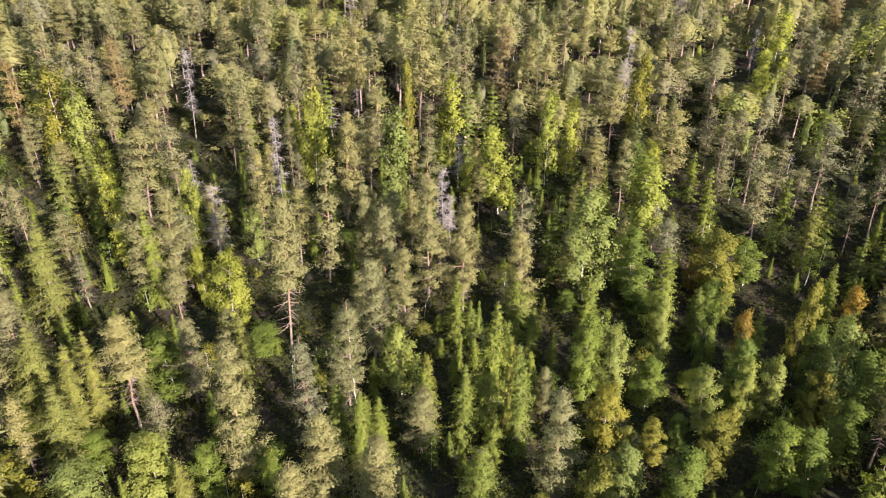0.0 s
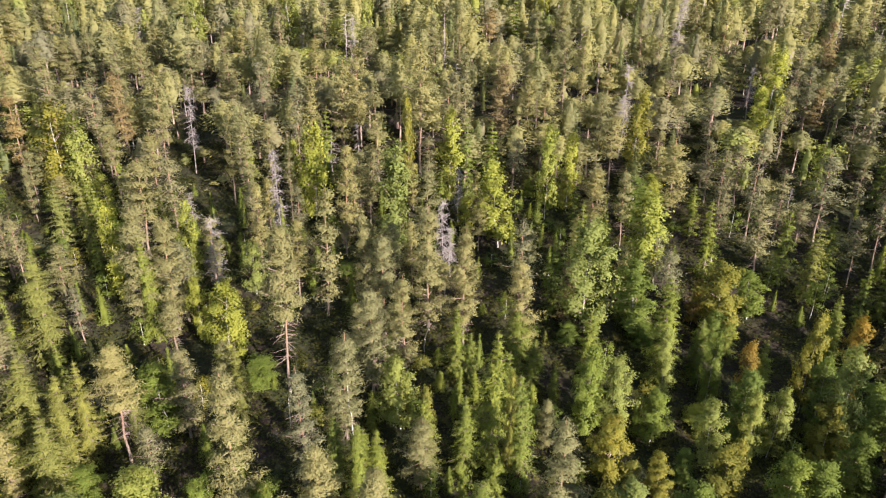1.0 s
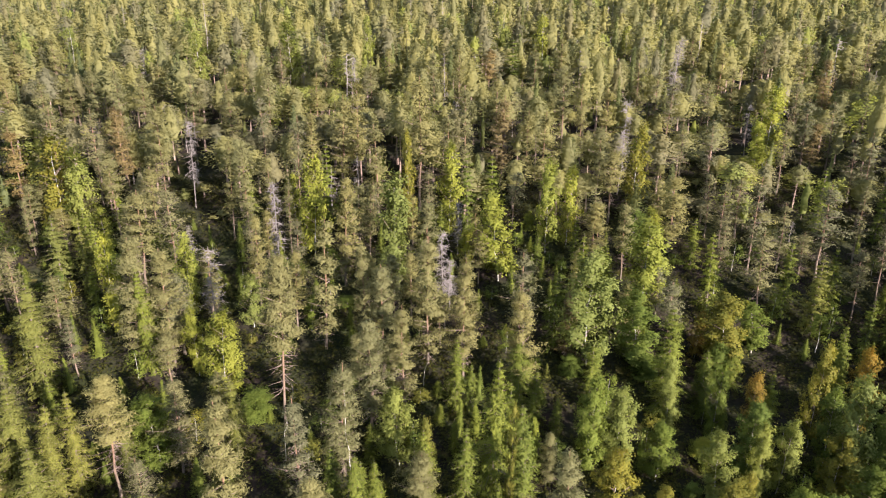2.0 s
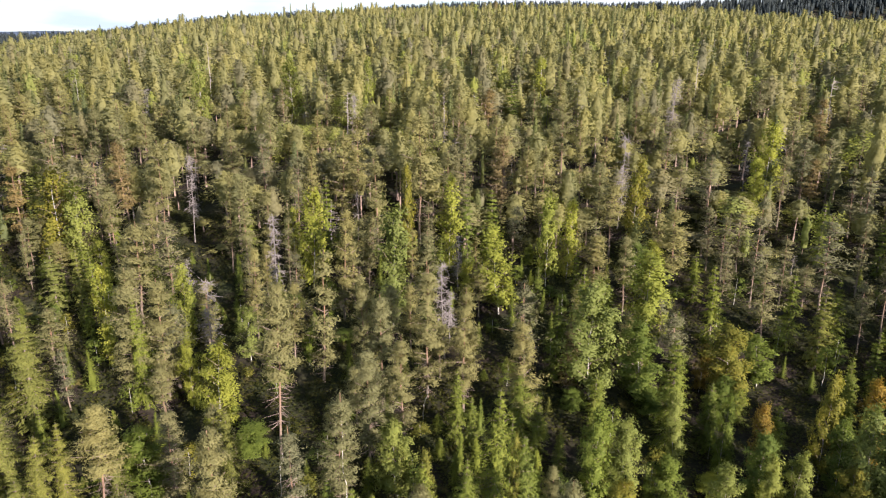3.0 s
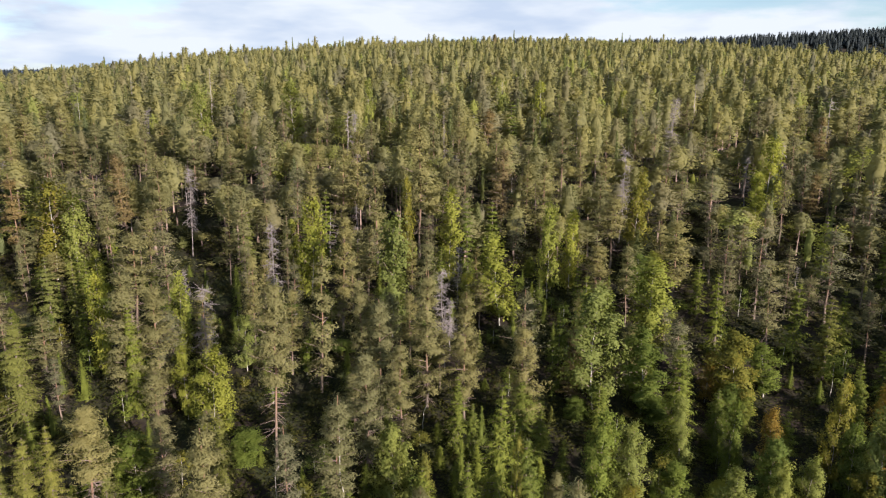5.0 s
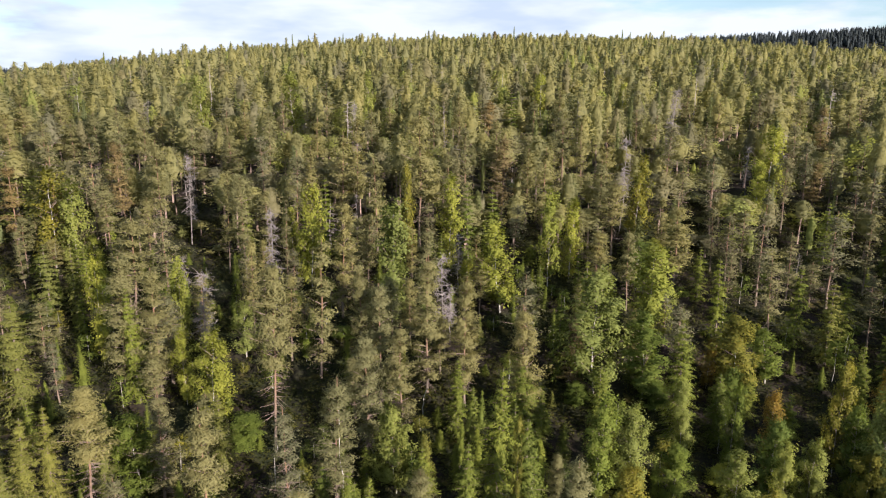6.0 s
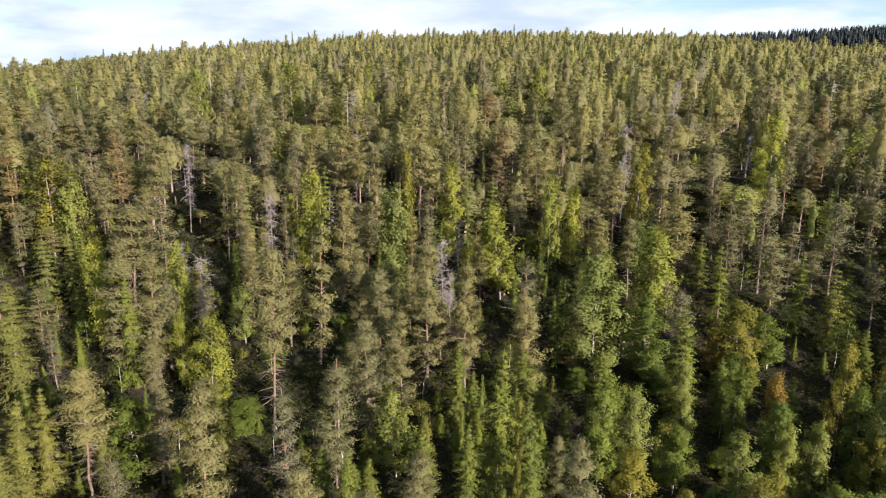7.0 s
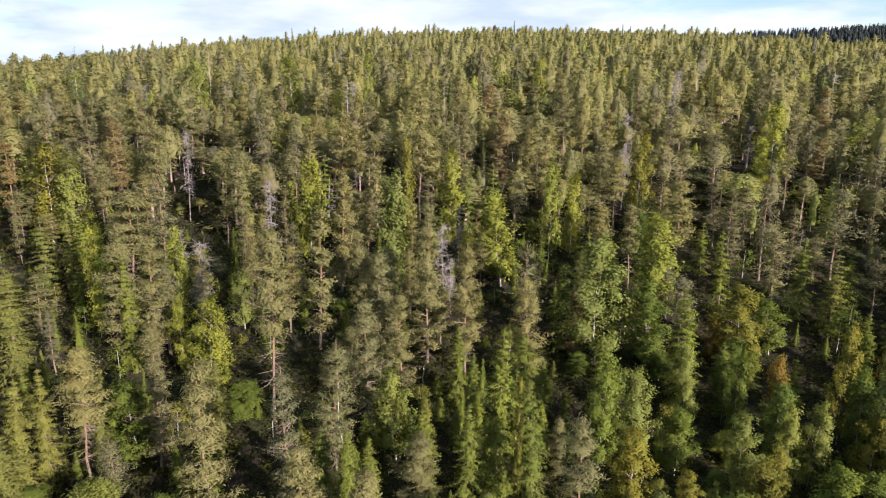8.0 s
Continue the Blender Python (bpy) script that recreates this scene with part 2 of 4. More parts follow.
def unit(v):
    return v / np.maximum(np.linalg.norm(v, axis=-1, keepdims=True), 1e-9)


def leaves(rng, centre, facing, length, width, loose=0.3, grow=None, soft=None):
    """One thin three-cornered sprig for each centre, turned roughly to its facing; needle shoots point the way they grow."""
    n = len(centre)
    normal = unit(facing + rng.normal(0, loose, (n, 3)))
    if grow is None:
        along = unit(np.cross(normal, rng.normal(0, 1, (n, 3))))
    else:
        along = grow + rng.normal(0, 0.45, (n, 3))
        along = unit(along - normal * np.sum(along * normal, -1, keepdims=True))
    side = np.cross(normal, along)
    size = rng.uniform(0.7, 1.3, (n, 1))
    a, b = along * size * length * 0.5, side * size * width * 0.5
    soft = facing if soft is None else soft
    b = np.where(np.sum(normal * soft, -1, keepdims=True) < 0, -b, b)
    verts = np.stack([centre - a + b, centre - a - b, centre + a], 1).reshape(-1, 3)
    return verts, np.arange(3 * n).reshape(-1, 3), np.repeat(unit(soft), 3, 0)


def tubes(starts, ends, r0, r1, sides=3):
    """Tapered twigs from starts to ends."""
    d = unit(ends - starts)
    u = unit(np.cross(d, np.where(np.abs(d[:, 2:]) > 0.9, [[1.0, 0, 0]], [[0, 0, 1.0]])))
    v = np.cross(d, u)
    n, verts, faces = len(starts), [], []
    for k in range(sides):
        c, s = math.cos(2 * math.pi * k / sides), math.sin(2 * math.pi * k / sides)
        verts += [starts + (u * c + v * s) * r0, ends + (u * c + v * s) * r1]
    verts = np.stack(verts, 1)
    base = np.arange(n)[:, None] * (2 * sides)
    for k in range(sides):
        m = (k + 1) % sides
        faces += [base + [2 * k, 2 * m, 2 * m + 1], base + [2 * k, 2 * m + 1, 2 * k + 1]]
    return verts.reshape(-1, 3), np.concatenate(faces)


def stem(rng, height, foot, tip, bend, sides=7, rings=8, flare=1.35):
    """A tapered, slightly crooked trunk that starts a little under the ground."""
    t = np.linspace(0, 1, rings)
    z = -0.5 + t * (height + 0.5)
    wob = np.cumsum(rng.normal(0, bend, (rings, 2)), 0)
    wob -= wob[0]
    r = foot + (tip - foot) * t ** 0.85
    r[0] *= flare
    a = np.arange(sides) * 2 * math.pi / sides
    verts = np.stack([wob[:, :1] + r[:, None] * np.cos(a), wob[:, 1:] + r[:, None] * np.sin(a), np.repeat(z[:, None], sides, 1)], -1).reshape(-1, 3)
    faces = []
    for i in range(rings - 1):
        for k in range(sides):
            m = (k + 1) % sides
            faces += [(i * sides + k, i * sides + m, (i + 1) * sides + m), (i * sides + k, (i + 1) * sides + m, (i + 1) * sides + k)]
    return verts, np.array(faces), lambda zz: np.stack([np.interp(zz, z, wob[:, 0]), np.interp(zz, z, wob[:, 1])], -1)


def join(parts):
    """Several meshes as one: corners, faces and, for foliage, the shading of the clumps."""
    faces, at = [], 0
    for p in parts:
        faces.append(p[1] + at)
        at += len(p[0])
    one = [np.concatenate([p[0] for p in parts]), np.concatenate(faces)]
    return (*one, np.concatenate([p[2] for p in parts])) if len(parts[0]) > 2 else tuple(one)


def sprays(rng, tips, outs, spread, count, length, width, lift=0.55, loose=0.3, grow=None, puff=0.44):
    """Clumps of sprigs round the given places; each clump is rounded by its puff."""
    away = rng.normal(0, 1, (len(tips) * count, 3))
    side = np.repeat(outs, count, 0)
    soft = unit(puff * unit(away) + 0.75 * unit(side) + UP * 0.28 + rng.normal(0, 0.09, away.shape))
    return leaves(rng, np.repeat(tips, count, 0) + away * spread, unit(side + UP * lift), length, width, loose, None if grow is None else np.repeat(grow, count, 0), soft)


# Each form: the height and width it is drawn at; detail 0 is the finest.
FORM = {"pine": (14.0, 4.2), "spruce": (12.0, 3.0), "birch": (11.0, 4.0), "dead_pine": (12.0, 2.8)}
PINE_DETAIL = [(72, 6, 22, 0.26, 0.066), (54, 5, 13, 0.34, 0.095)]
FAR_DETAIL = [(7, 7, 600, 0.42, 0.14), (6, 6, 290, 0.56, 0.22), (5, 5, 70, 0.85, 0.34)]      # sides and rings of the body; sprigs, their length and width
SPRUCE_DETAIL = [(150, 6, 11, 0.25, 0.070), (96, 5, 7, 0.35, 0.105)]
BIRCH_DETAIL = [(36, 8, 30, 0.20, 0.145), (28, 7, 19, 0.26, 0.19)]


def outline(kind, u):
    """The half-width of a crown along its height, from its foot (0) to its tip (1), as a share of the widest."""
    if kind == "spruce":
        return (1 - u) ** 1.05 * np.minimum(1, 0.8 + 2 * u)
    if kind == "pine":
        return np.minimum(1, 0.62 + 1.5 * u) * (1 - u ** 1.8) ** 0.78
    return np.sqrt(np.maximum(0.0, 1 - (2 * u - 0.85) ** 2 / 1.33)) * 0.95


def far_form(rng, kind, detail):
    """A tree seen from afar: a stem, and a rugged body of needles or leaves with sprigs standing out of it."""
    h, w = FORM[kind]
    sides, rings, sprigs, length, width = FAR_DETAIL[detail - 2]
    trunk = stem(rng, h * 0.9, 0.06 if kind == "birch" else 0.12, 0.03, 0.06, 3, (4, 3, 2)[detail - 2])
    foot = {"pine": rng.uniform(0.34, 0.60) if detail == 2 else rng.uniform(0.28, 0.52), "spruce": 0.06, "birch": rng.uniform(0.14, 0.24)}[kind]
    u = np.linspace(0, 1, rings)
    a = np.arange(sides) * 2 * math.pi / sides
    lobe = rng.uniform(0, 6.28)
    full = rng.uniform(0.8, 1.2)
    w = w * full
    wide = w / 2 * 0.42 * np.maximum(outline(kind, u), 0.02)[:, None] * (1 + 0.16 * np.cos(a - lobe))[None]
    wide = wide * rng.uniform(0.68, 1.22, wide.shape) * rng.uniform(0.82, 1.16, (rings, 1))
    z = h * (foot + (1 - foot) * u)[:, None] + rng.normal(0, 0.16, wide.shape) * (1 - u)[:, None]
    mid = trunk[2](h * (foot + (1 - foot) * u))
    body = np.stack([mid[:, :1] + wide * np.cos(a + 0.5 * (np.arange(rings)[:, None] % 2)), mid[:, 1:] + wide * np.sin(a + 0.5 * (np.arange(rings)[:, None] % 2)), z], -1).reshape(-1, 3)
    faces = []
    for i in range(rings - 1):
        for k in range(sides):
            m = (k + 1) % sides
            faces += [(i * sides + k, i * sides + m, (i + 1) * sides + m), (i * sides + k, (i + 1) * sides + m, (i + 1) * sides + k)]
    faces += [(0, k + 1, k) for k in range(1, sides - 1)]
    us = rng.uniform(0, 1, sprigs) ** (1.15 if kind == "spruce" else 0.9) * 0.96
    sa = rng.uniform(0, 6.28, sprigs)
    r = w / 2 * np.maximum(outline(kind, us), 0.04) * rng.uniform(0.55, 1.06, sprigs) * (1 + 0.16 * np.cos(sa - lobe))
    zz = h * (foot + (1 - foot) * us)
    c = np.stack([np.cos(sa) * r, np.sin(sa) * r, zz], -1)
    c[:, :2] += trunk[2](zz)
    out = np.stack([np.cos(sa), np.sin(sa), 0.1 + 0.6 * us ** 3], -1)
    if kind == "birch" and detail == 2:                  # leaves in loose tufts, no body
        tuft = np.repeat(np.arange(34), 26)
        knot = c[:34] * [0.86, 0.86, 1.0]
        away = rng.normal(0, 1, (len(tuft), 3))
        soft = unit(0.5 * unit(away) + 0.75 * unit(out[:34])[tuft] + UP * 0.28 + rng.normal(0, 0.16, away.shape))
        crown = leaves(rng, knot[tuft] + away * [0.33, 0.33, 0.42], unit(out[:34][tuft] + UP * 0.45), 0.30, 0.21, 0.45, None, soft)
        return {"trunk": trunk[:2], "crown": crown}
    around = unit(np.stack([np.cos(a)[None] + 0 * z, np.sin(a)[None] + 0 * z, 0.55 + 0.7 * u[:, None] ** 2 + 0 * z], -1).reshape(-1, 3) + rng.normal(0, 0.2, body.shape))
    soft = unit(out + UP * 0.55 + rng.normal(0, 0.2, out.shape))
    parts = {"trunk": trunk[:2]}
    if kind == "pine" and detail == 2:                   # dead twigs below the crown
        zd = h * rng.uniform(foot * 0.4, foot + 0.2, 22)
        ad = rng.uniform(0, 6.28, 22)
        rd = np.concatenate([trunk[2](zd), zd[:, None]], 1)
        parts["branchwork"] = tubes(rd, rd + np.stack([np.cos(ad), np.sin(ad), rng.uniform(-0.3, 0.15, 22)], -1) * rng.uniform(0.5, 1.5, (22, 1)), 0.028, 0.010)
    parts["crown"] = join([(body, np.array(faces), around), leaves(rng, c, unit(out + UP * 0.75), length, width, 0.5, None if kind == "birch" else unit(out + UP * 0.2), soft)])
    return parts


def pine_form(rng, detail, sparse=False):
    if detail > 1:
        return far_form(rng, "pine", detail)
    h, w = FORM["pine"]
    count, tufts, blades, length, width = PINE_DETAIL[detail]
    if sparse:
        blades = blades * 3 // 5
    trunk = stem(rng, h * 0.97, 0.125, 0.022, 0.06, (7, 5)[detail], (8, 6)[detail])
    foot = rng.choice([0.14, 0.2, 0.26, 0.32, 0.38, 0.5]) + rng.uniform(-0.03, 0.03)
    tiers = count // 6
    u = np.repeat((np.arange(tiers) + rng.uniform(-0.4, 0.4, tiers)) / tiers, 6)[:count].clip(0, 1)
    count = len(u)
    u = (u + rng.normal(0, 0.028, count)).clip(0, 0.985)
    z = h * (foot + (1 - foot) * u * 0.97)
    shape = np.minimum(1, 0.5 + 1.7 * u) * (1 - u ** 1.15) ** 0.82
    r = np.maximum(0.22, w / 2 * shape * rng.uniform(0.5, 1.22, count) * np.repeat(rng.uniform(0.75, 1.18, tiers), 6)[:count])
    lobe = rng.uniform(0, 6.28)
    a = np.arange(count) * (2 * math.pi / 6) + np.repeat(rng.uniform(0, 6.28, tiers), 6)[:count] + rng.normal(0, 0.25, count)
    r *= 1 + 0.2 * np.cos(a - lobe)
    out = np.stack([np.cos(a), np.sin(a), rng.uniform(-0.10, 0.50, count) + 0.55 * u], -1)
    root = np.concatenate([trunk[2](z), z[:, None]], 1)
    tips = root + out * r[:, None]
    limbs = tubes(root[::1 + detail], tips[::1 + detail], 0.035, 0.010)
    at = np.linspace(0.45, 1.02, tufts) if tufts > 1 else np.array([0.8])
    c = (root[:, None] + (tips - root)[:, None] * at[None, :, None]).reshape(-1, 3)
    side = np.repeat(np.stack([-np.sin(a), np.cos(a), 0 * a], -1), tufts, 0)
    c = c + rng.normal(0, 0.10, c.shape) + side * (rng.normal(0, 0.17, len(c)) * np.tile(at, count) * np.repeat(r, tufts))[:, None]
    o = np.repeat(unit(out), tufts, 0)
    crown = sprays(rng, c, o, np.array([0.21, 0.21, 0.12]) * (1, 1.25)[detail], blades, length, width, 0.8, 0.34, o + UP * 0.35, 0.66)
    top = np.concatenate([trunk[2](np.array([h * 0.97])), [[h * 0.965]]], 1)
    crown = join([crown, sprays(rng, top, UP[None], np.array([0.16, 0.16, 0.3]), (22, 14)[detail], length, width, 0.2)])
    # bare dead branches below the crown
    m = ((120, 80) if sparse else (90, 64))[detail]
    if m:
        zd = h * rng.uniform(foot * 0.45, foot + (0.5 if sparse else 0.15), m)
        ad = rng.uniform(0, 6.28, m)
        rd = np.concatenate([trunk[2](zd), zd[:, None]], 1)
        dead = tubes(rd, rd + np.stack([np.cos(ad), np.sin(ad), rng.uniform(-0.6, 0.05, m)], -1) * rng.uniform(0.25, 1.0, (m, 1)) ** 1.3 * 1.35, 0.016, 0.005)
        limbs = join([limbs, dead])
    return {"trunk": trunk[:2], "branchwork": limbs, "crown": crown}


def spruce_form(rng, detail):
    if detail > 1:
        return far_form(rng, "spruce", detail)
    h, w = FORM["spruce"]
    count, tufts, blades, length, width = SPRUCE_DETAIL[detail]
    trunk = stem(rng, h * 0.98, 0.15, 0.015, 0.025, (6, 5)[detail], (6, 5)[detail])
    tiers = count // 6
    u = np.repeat((np.arange(tiers) + rng.uniform(-0.2, 0.2, tiers)) / tiers, 6).clip(0, 0.99) ** 0.95
    count = len(u)
    u = (u + rng.normal(0, 0.006, count)).clip(0, 0.99)
    z = h * (0.07 + 0.92 * u)
    r = np.maximum(0.10, w / 2 * (1 - u) ** 0.62 * np.minimum(1, 0.85 + 2 * u) * rng.uniform(0.55, 1.3, count) * np.repeat(rng.uniform(0.8, 1.2, tiers), 6))
    a = np.arange(count) * (2 * math.pi / 6) + np.repeat(rng.uniform(0, 6.28, tiers), 6) + rng.normal(0, 0.3, count)
    droop = -0.58 * (1 - u) + 0.35 * u + rng.normal(0, 0.08, count)
    out = np.stack([np.cos(a), np.sin(a), droop], -1)
    root = np.concatenate([trunk[2](z), z[:, None]], 1)
    tips = root + out * r[:, None]
    limbs = tubes(root[::1 + detail], tips[::1 + detail], 0.022, 0.006)
    at = np.linspace(0.22, 1.0, tufts)
    c = (root[:, None] + (tips - root)[:, None] * at[None, :, None]).reshape(-1, 3)
    o = np.repeat(unit(out * [1, 1, 0] + UP * 0.15), tufts, 0)
    small = np.repeat(np.repeat(np.clip(r / 0.7, 0.45, 1.0), tufts), blades)[:, None]
    crown = sprays(rng, c, o, np.array([[0.15, 0.15, 0.055]]) * small, blades, length * small, width * small, 0.7, 0.32, np.repeat(unit(out), tufts, 0))
    leader = h * np.linspace(0.94, 1.0, 5)
    top = np.concatenate([trunk[2](leader), leader[:, None]], 1)
    crown = join([crown, sprays(rng, top, np.repeat(UP[None], 5, 0), np.array([0.07, 0.07, 0.06]), (5, 4)[detail], length * 0.4, width * 0.5, 0.0)])
    return {"trunk": trunk[:2], "branchwork": limbs, "crown": crown}


def birch_form(rng, detail):
    if detail > 1:
        return far_form(rng, "birch", detail)
    h, w = FORM["birch"]
    count, tufts, blades, length, width = BIRCH_DETAIL[detail]
    trunk = stem(rng, h * 0.94, 0.068, 0.008, 0.11, (6, 5)[detail], (8, 6)[detail], 1.2)
    foot = rng.uniform(0.06, 0.2)
    u = (np.arange(count) + rng.uniform(0, 1, count)) / count
    a = np.arange(count) * 2.4 + rng.normal(0, 0.5, count)
    r = w / 2 * np.maximum(0.12, outline("birch", u)) * rng.uniform(0.55, 1.18, count)
    end = h * (foot + (1 - foot) * u)
    start = np.maximum(h * foot * 0.6, end - r * rng.uniform(0.7, 1.3, count))
    root = np.concatenate([trunk[2](start), start[:, None]], 1)
    tips = np.stack([np.cos(a) * r, np.sin(a) * r, end], -1)
    tips[:, :2] += trunk[2](np.minimum(end, h * 0.94))
    at = np.linspace(0.35, 1.05, tufts)
    c = root[:, None] + (tips - root)[:, None] * at[None, :, None]
    c[..., 2] += 0.5 * np.sin(at * math.pi)[None] * (r / w)[:, None] * 2
    c = c.reshape(-1, 3) + rng.normal(0, 0.2, (count * tufts, 3))
    o = np.repeat(unit(np.stack([np.cos(a), np.sin(a), 0.25 + u], -1)), tufts, 0)
    crown = sprays(rng, c, o, np.array([0.22, 0.22, 0.27]) * (1, 1.12)[detail], blades, length, width, 0.45, 0.45)
    limbs = tubes(root, tips, 0.030, 0.008)
    return {"trunk": trunk[:2], "branchwork": limbs, "crown": crown}


def dead_form(rng, detail):
    h, w = FORM["dead_pine"]
    trunk = stem(rng, h, 0.11, 0.015, 0.07, 5, 7)
    m, fine = ((84, 9), (70, 7), (30, 3), (16, 1), (6, 0))[detail]
    u = rng.uniform(0, 1, m)
    z = h * (0.30 + 0.69 * u)
    a = rng.uniform(0, 6.28, m)
    r = w / 2 * (1 - 0.6 * u) * rng.uniform(0.4, 1.2, m)
    root = np.concatenate([trunk[2](z), z[:, None]], 1)
    tips = root + np.stack([np.cos(a), np.sin(a), rng.uniform(-0.55, 0.25, m)], -1) * r[:, None]
    sticks = [tubes(root, tips, 0.034, 0.014)]
    if fine:
        k = np.repeat(np.arange(m), fine)
        start = root[k] + (tips - root)[k] * rng.uniform(0.3, 1.0, (len(k), 1))
        sticks.append(tubes(start, start + (tips - root)[k] * 0.18 + rng.normal(0, 0.36, (len(k), 3)) + [0, 0, -0.12], 0.018, 0.008))
    return {"trunk": trunk[:2], "branchwork": join(sticks)}


GROW = {"pine": pine_form, "spruce": spruce_form, "birch": birch_form, "dead_pine": dead_form}
BARK = {"pine": PINE_BARK, "spruce": SPRUCE_BARK, "birch": BIRCH_BARK, "dead_pine": DEAD_WOOD}
FORMS = {}
VARIANTS = {"pine": 10, "spruce": 6, "birch": 6, "dead_pine": 4}


def form(kind, variant, detail):
    key = kind, variant, detail
    if key not in FORMS:
        seeded = np.random.default_rng(97 * variant + 13 * len(kind) + 1000 * detail + 5)
        FORMS[key] = pine_form(seeded, detail, True) if kind == "pine" and variant >= VARIANTS["pine"] else GROW[kind](seeded, detail)
    return FORMS[key]


MESHES = {}


def mesh_of(kind, colour, variant, detail, piece):
    tint = colour if piece == "crown" else ""
    key = kind, tint, variant, detail, piece
    if key not in MESHES:
        mat = {"trunk": BARK[kind], "branchwork": DEAD_WOOD if kind == "dead_pine" else LIMB_WOOD}.get(piece) or LEAF[f"{kind}_{colour}"]
        verts, faces, *soft = form(kind, variant, detail)[piece]
        MESHES[key] = sheet(f"{kind}_{piece}", verts, faces, [mat], None, *soft)
        if piece == "trunk":
            MESHES[key].shade_smooth()
    return MESHES[key]


LABEL = {
    ("pine", "green"): "Scots pine with olive-green needles and an orange-brown trunk",
    ("pine", "grey"): "lichened Scots pine with thin grey-green needles and bare twigs",
    ("pine", "rusty"): "Scots pine with rusty brown needles on the slope",
    ("spruce", "green"): "narrow pointed Norway spruce with fresh green drooping branches",
    ("spruce", "yellow"): "dense Norway spruce with yellowish-green drooping branches",
    ("birch", "green"): "birch with a leafy green crown and white trunk",
    ("birch", "lime"): "birch with bright lime-yellow autumn leaves and white trunk",
    ("birch", "gold"): "birch turning golden yellow among the conifers",
    ("birch", "orange"): "young aspen with bright orange autumn leaves",
    ("birch", "olive"): "tall broadleaf tree with a pale green crown",
    ("dead_pine", "bare"): "dead standing pine with bare silver-grey branches",
}
PLANTED = []
pick = random.Random(11)


def plant(kind, colour, x, y, height, width, fine=True):
    """One tree as a thing with its trunk, limbs and crown."""
    detail = (0 if y < 74 else 1 if y < 165 else 2) if fine else 1 if height > 5.7 else 2
    if kind == "spruce":
        width = max(width * 1.2, height * (0.34 if height < 8 else 0.30 if height < 11 else 0.26))
    elif kind == "pine":
        width = (min(width * 1.38, 3.2 + 0.55 * width) if y < 82 else width * 1.12) if fine else width * 1.1
    elif kind == "birch":
        width *= 1.06
    variant = pick.randrange(VARIANTS[kind])
    if colour == "grey" and detail < 2:
        variant = VARIANTS["pine"] + variant % 4          # thin crowns for lichened and for shade-toned pines
    h0, w0 = FORM[kind]
    thing = new("aspen" if colour == "orange" else kind)
    tagged(thing, LABEL[kind, colour], "tree", {"dead_pine": "dead pines"}.get(kind, kind + " trees"))
    thing.empty_display_size = 0.5
    lean = pick.gauss(0, 1.3), pick.gauss(0, 1.3)
    thing.matrix_world = pose(x, y, float(ground(x, y)), lean[0], lean[1], pick.uniform(0, 360)) @ Matrix.Diagonal((width / w0, width / w0, height / h0, 1))
    for piece in form(kind, variant, detail):
        ob = new(piece, mesh_of(kind, colour, variant, detail, piece))
        ob.parent = thing
        if piece == "branchwork":
            tagged(ob, kind="stuff")
    PLANTED.append((x, y, width, height))
    return thing


# the trees that stand out, by kind, tone, place, height and crown width
plant("pine", "green", -12.3, 42.3, 10.9, 3.9)
plant("birch", "olive", -31.1, 43.2, 8.4, 4.6)
plant("birch", "gold", -37.0, 43.6, 8.4, 4.9)
plant("birch", "gold", 13.5, 44.3, 8.4, 3.8)
plant("pine", "green", -5.4, 44.3, 11.8, 4.5)
plant("spruce", "green", 3.5, 44.7, 9.5, 3.6)
plant("spruce", "yellow", -23.0, 44.8, 7.9, 2.4)
plant("pine", "green", -10.6, 45.6, 11.9, 4.2)
plant("birch", "green", 22.0, 46.5, 7.9, 3.8)
plant("pine", "green", 10.3, 46.8, 13.8, 3.8)
plant("birch", "olive", 16.6, 46.8, 7.4, 3.2)
plant("birch", "green", -21.7, 47.5, 6.8, 2.7)
plant("birch", "olive", -26.7, 47.6, 7.8, 4.8)
plant("birch", "green", -15.5, 47.7, 5.9, 2.6)
plant("birch", "green", 34.0, 48.3, 7.9, 3.7)
plant("birch", "green", 31.7, 48.4, 8.4, 3.6)
plant("pine", "green", -18.6, 48.7, 17.3, 5.3)
plant("spruce", "green", -7.7, 49.8, 10.4, 2.1)
plant("birch", "gold", 25.7, 49.9, 7.9, 3.4)
plant("spruce", "green", 36.4, 50.0, 8.0, 2.4)
plant("spruce", "yellow", -35.5, 50.0, 11.0, 4.3)
plant("spruce", "green", -5.7, 50.1, 9.7, 2.0)
plant("birch", "green", 39.4, 51.0, 7.9, 3.4)
plant("pine", "grey", -12.9, 51.9, 14.2, 3.4)
plant("spruce", "green", -10.1, 52.2, 8.7, 1.4)
plant("pine", "green", -2.0, 52.5, 8.5, 3.3)
plant("birch", "gold", 15.4, 52.6, 8.8, 3.5)
plant("spruce", "yellow", -35.6, 52.8, 12.6, 3.2)
plant("spruce", "green", 2.1, 53.2, 10.6, 2.6)
plant("spruce", "green", 7.5, 54.3, 12.0, 3.2)
plant("pine", "green", -30.8, 54.6, 13.8, 3.9)
plant("spruce", "green", 4.6, 54.8, 16.4, 2.2)
plant("birch", "olive", 38.9, 55.0, 14.3, 3.6)
plant("birch", "gold", 37.4, 55.2, 8.5, 3.3)
plant("birch", "green", 41.7, 55.8, 10.0, 3.9)
plant("spruce", "yellow", -40.9, 55.9, 11.9, 4.3)
plant("birch", "olive", 33.3, 56.9, 8.5, 2.6)
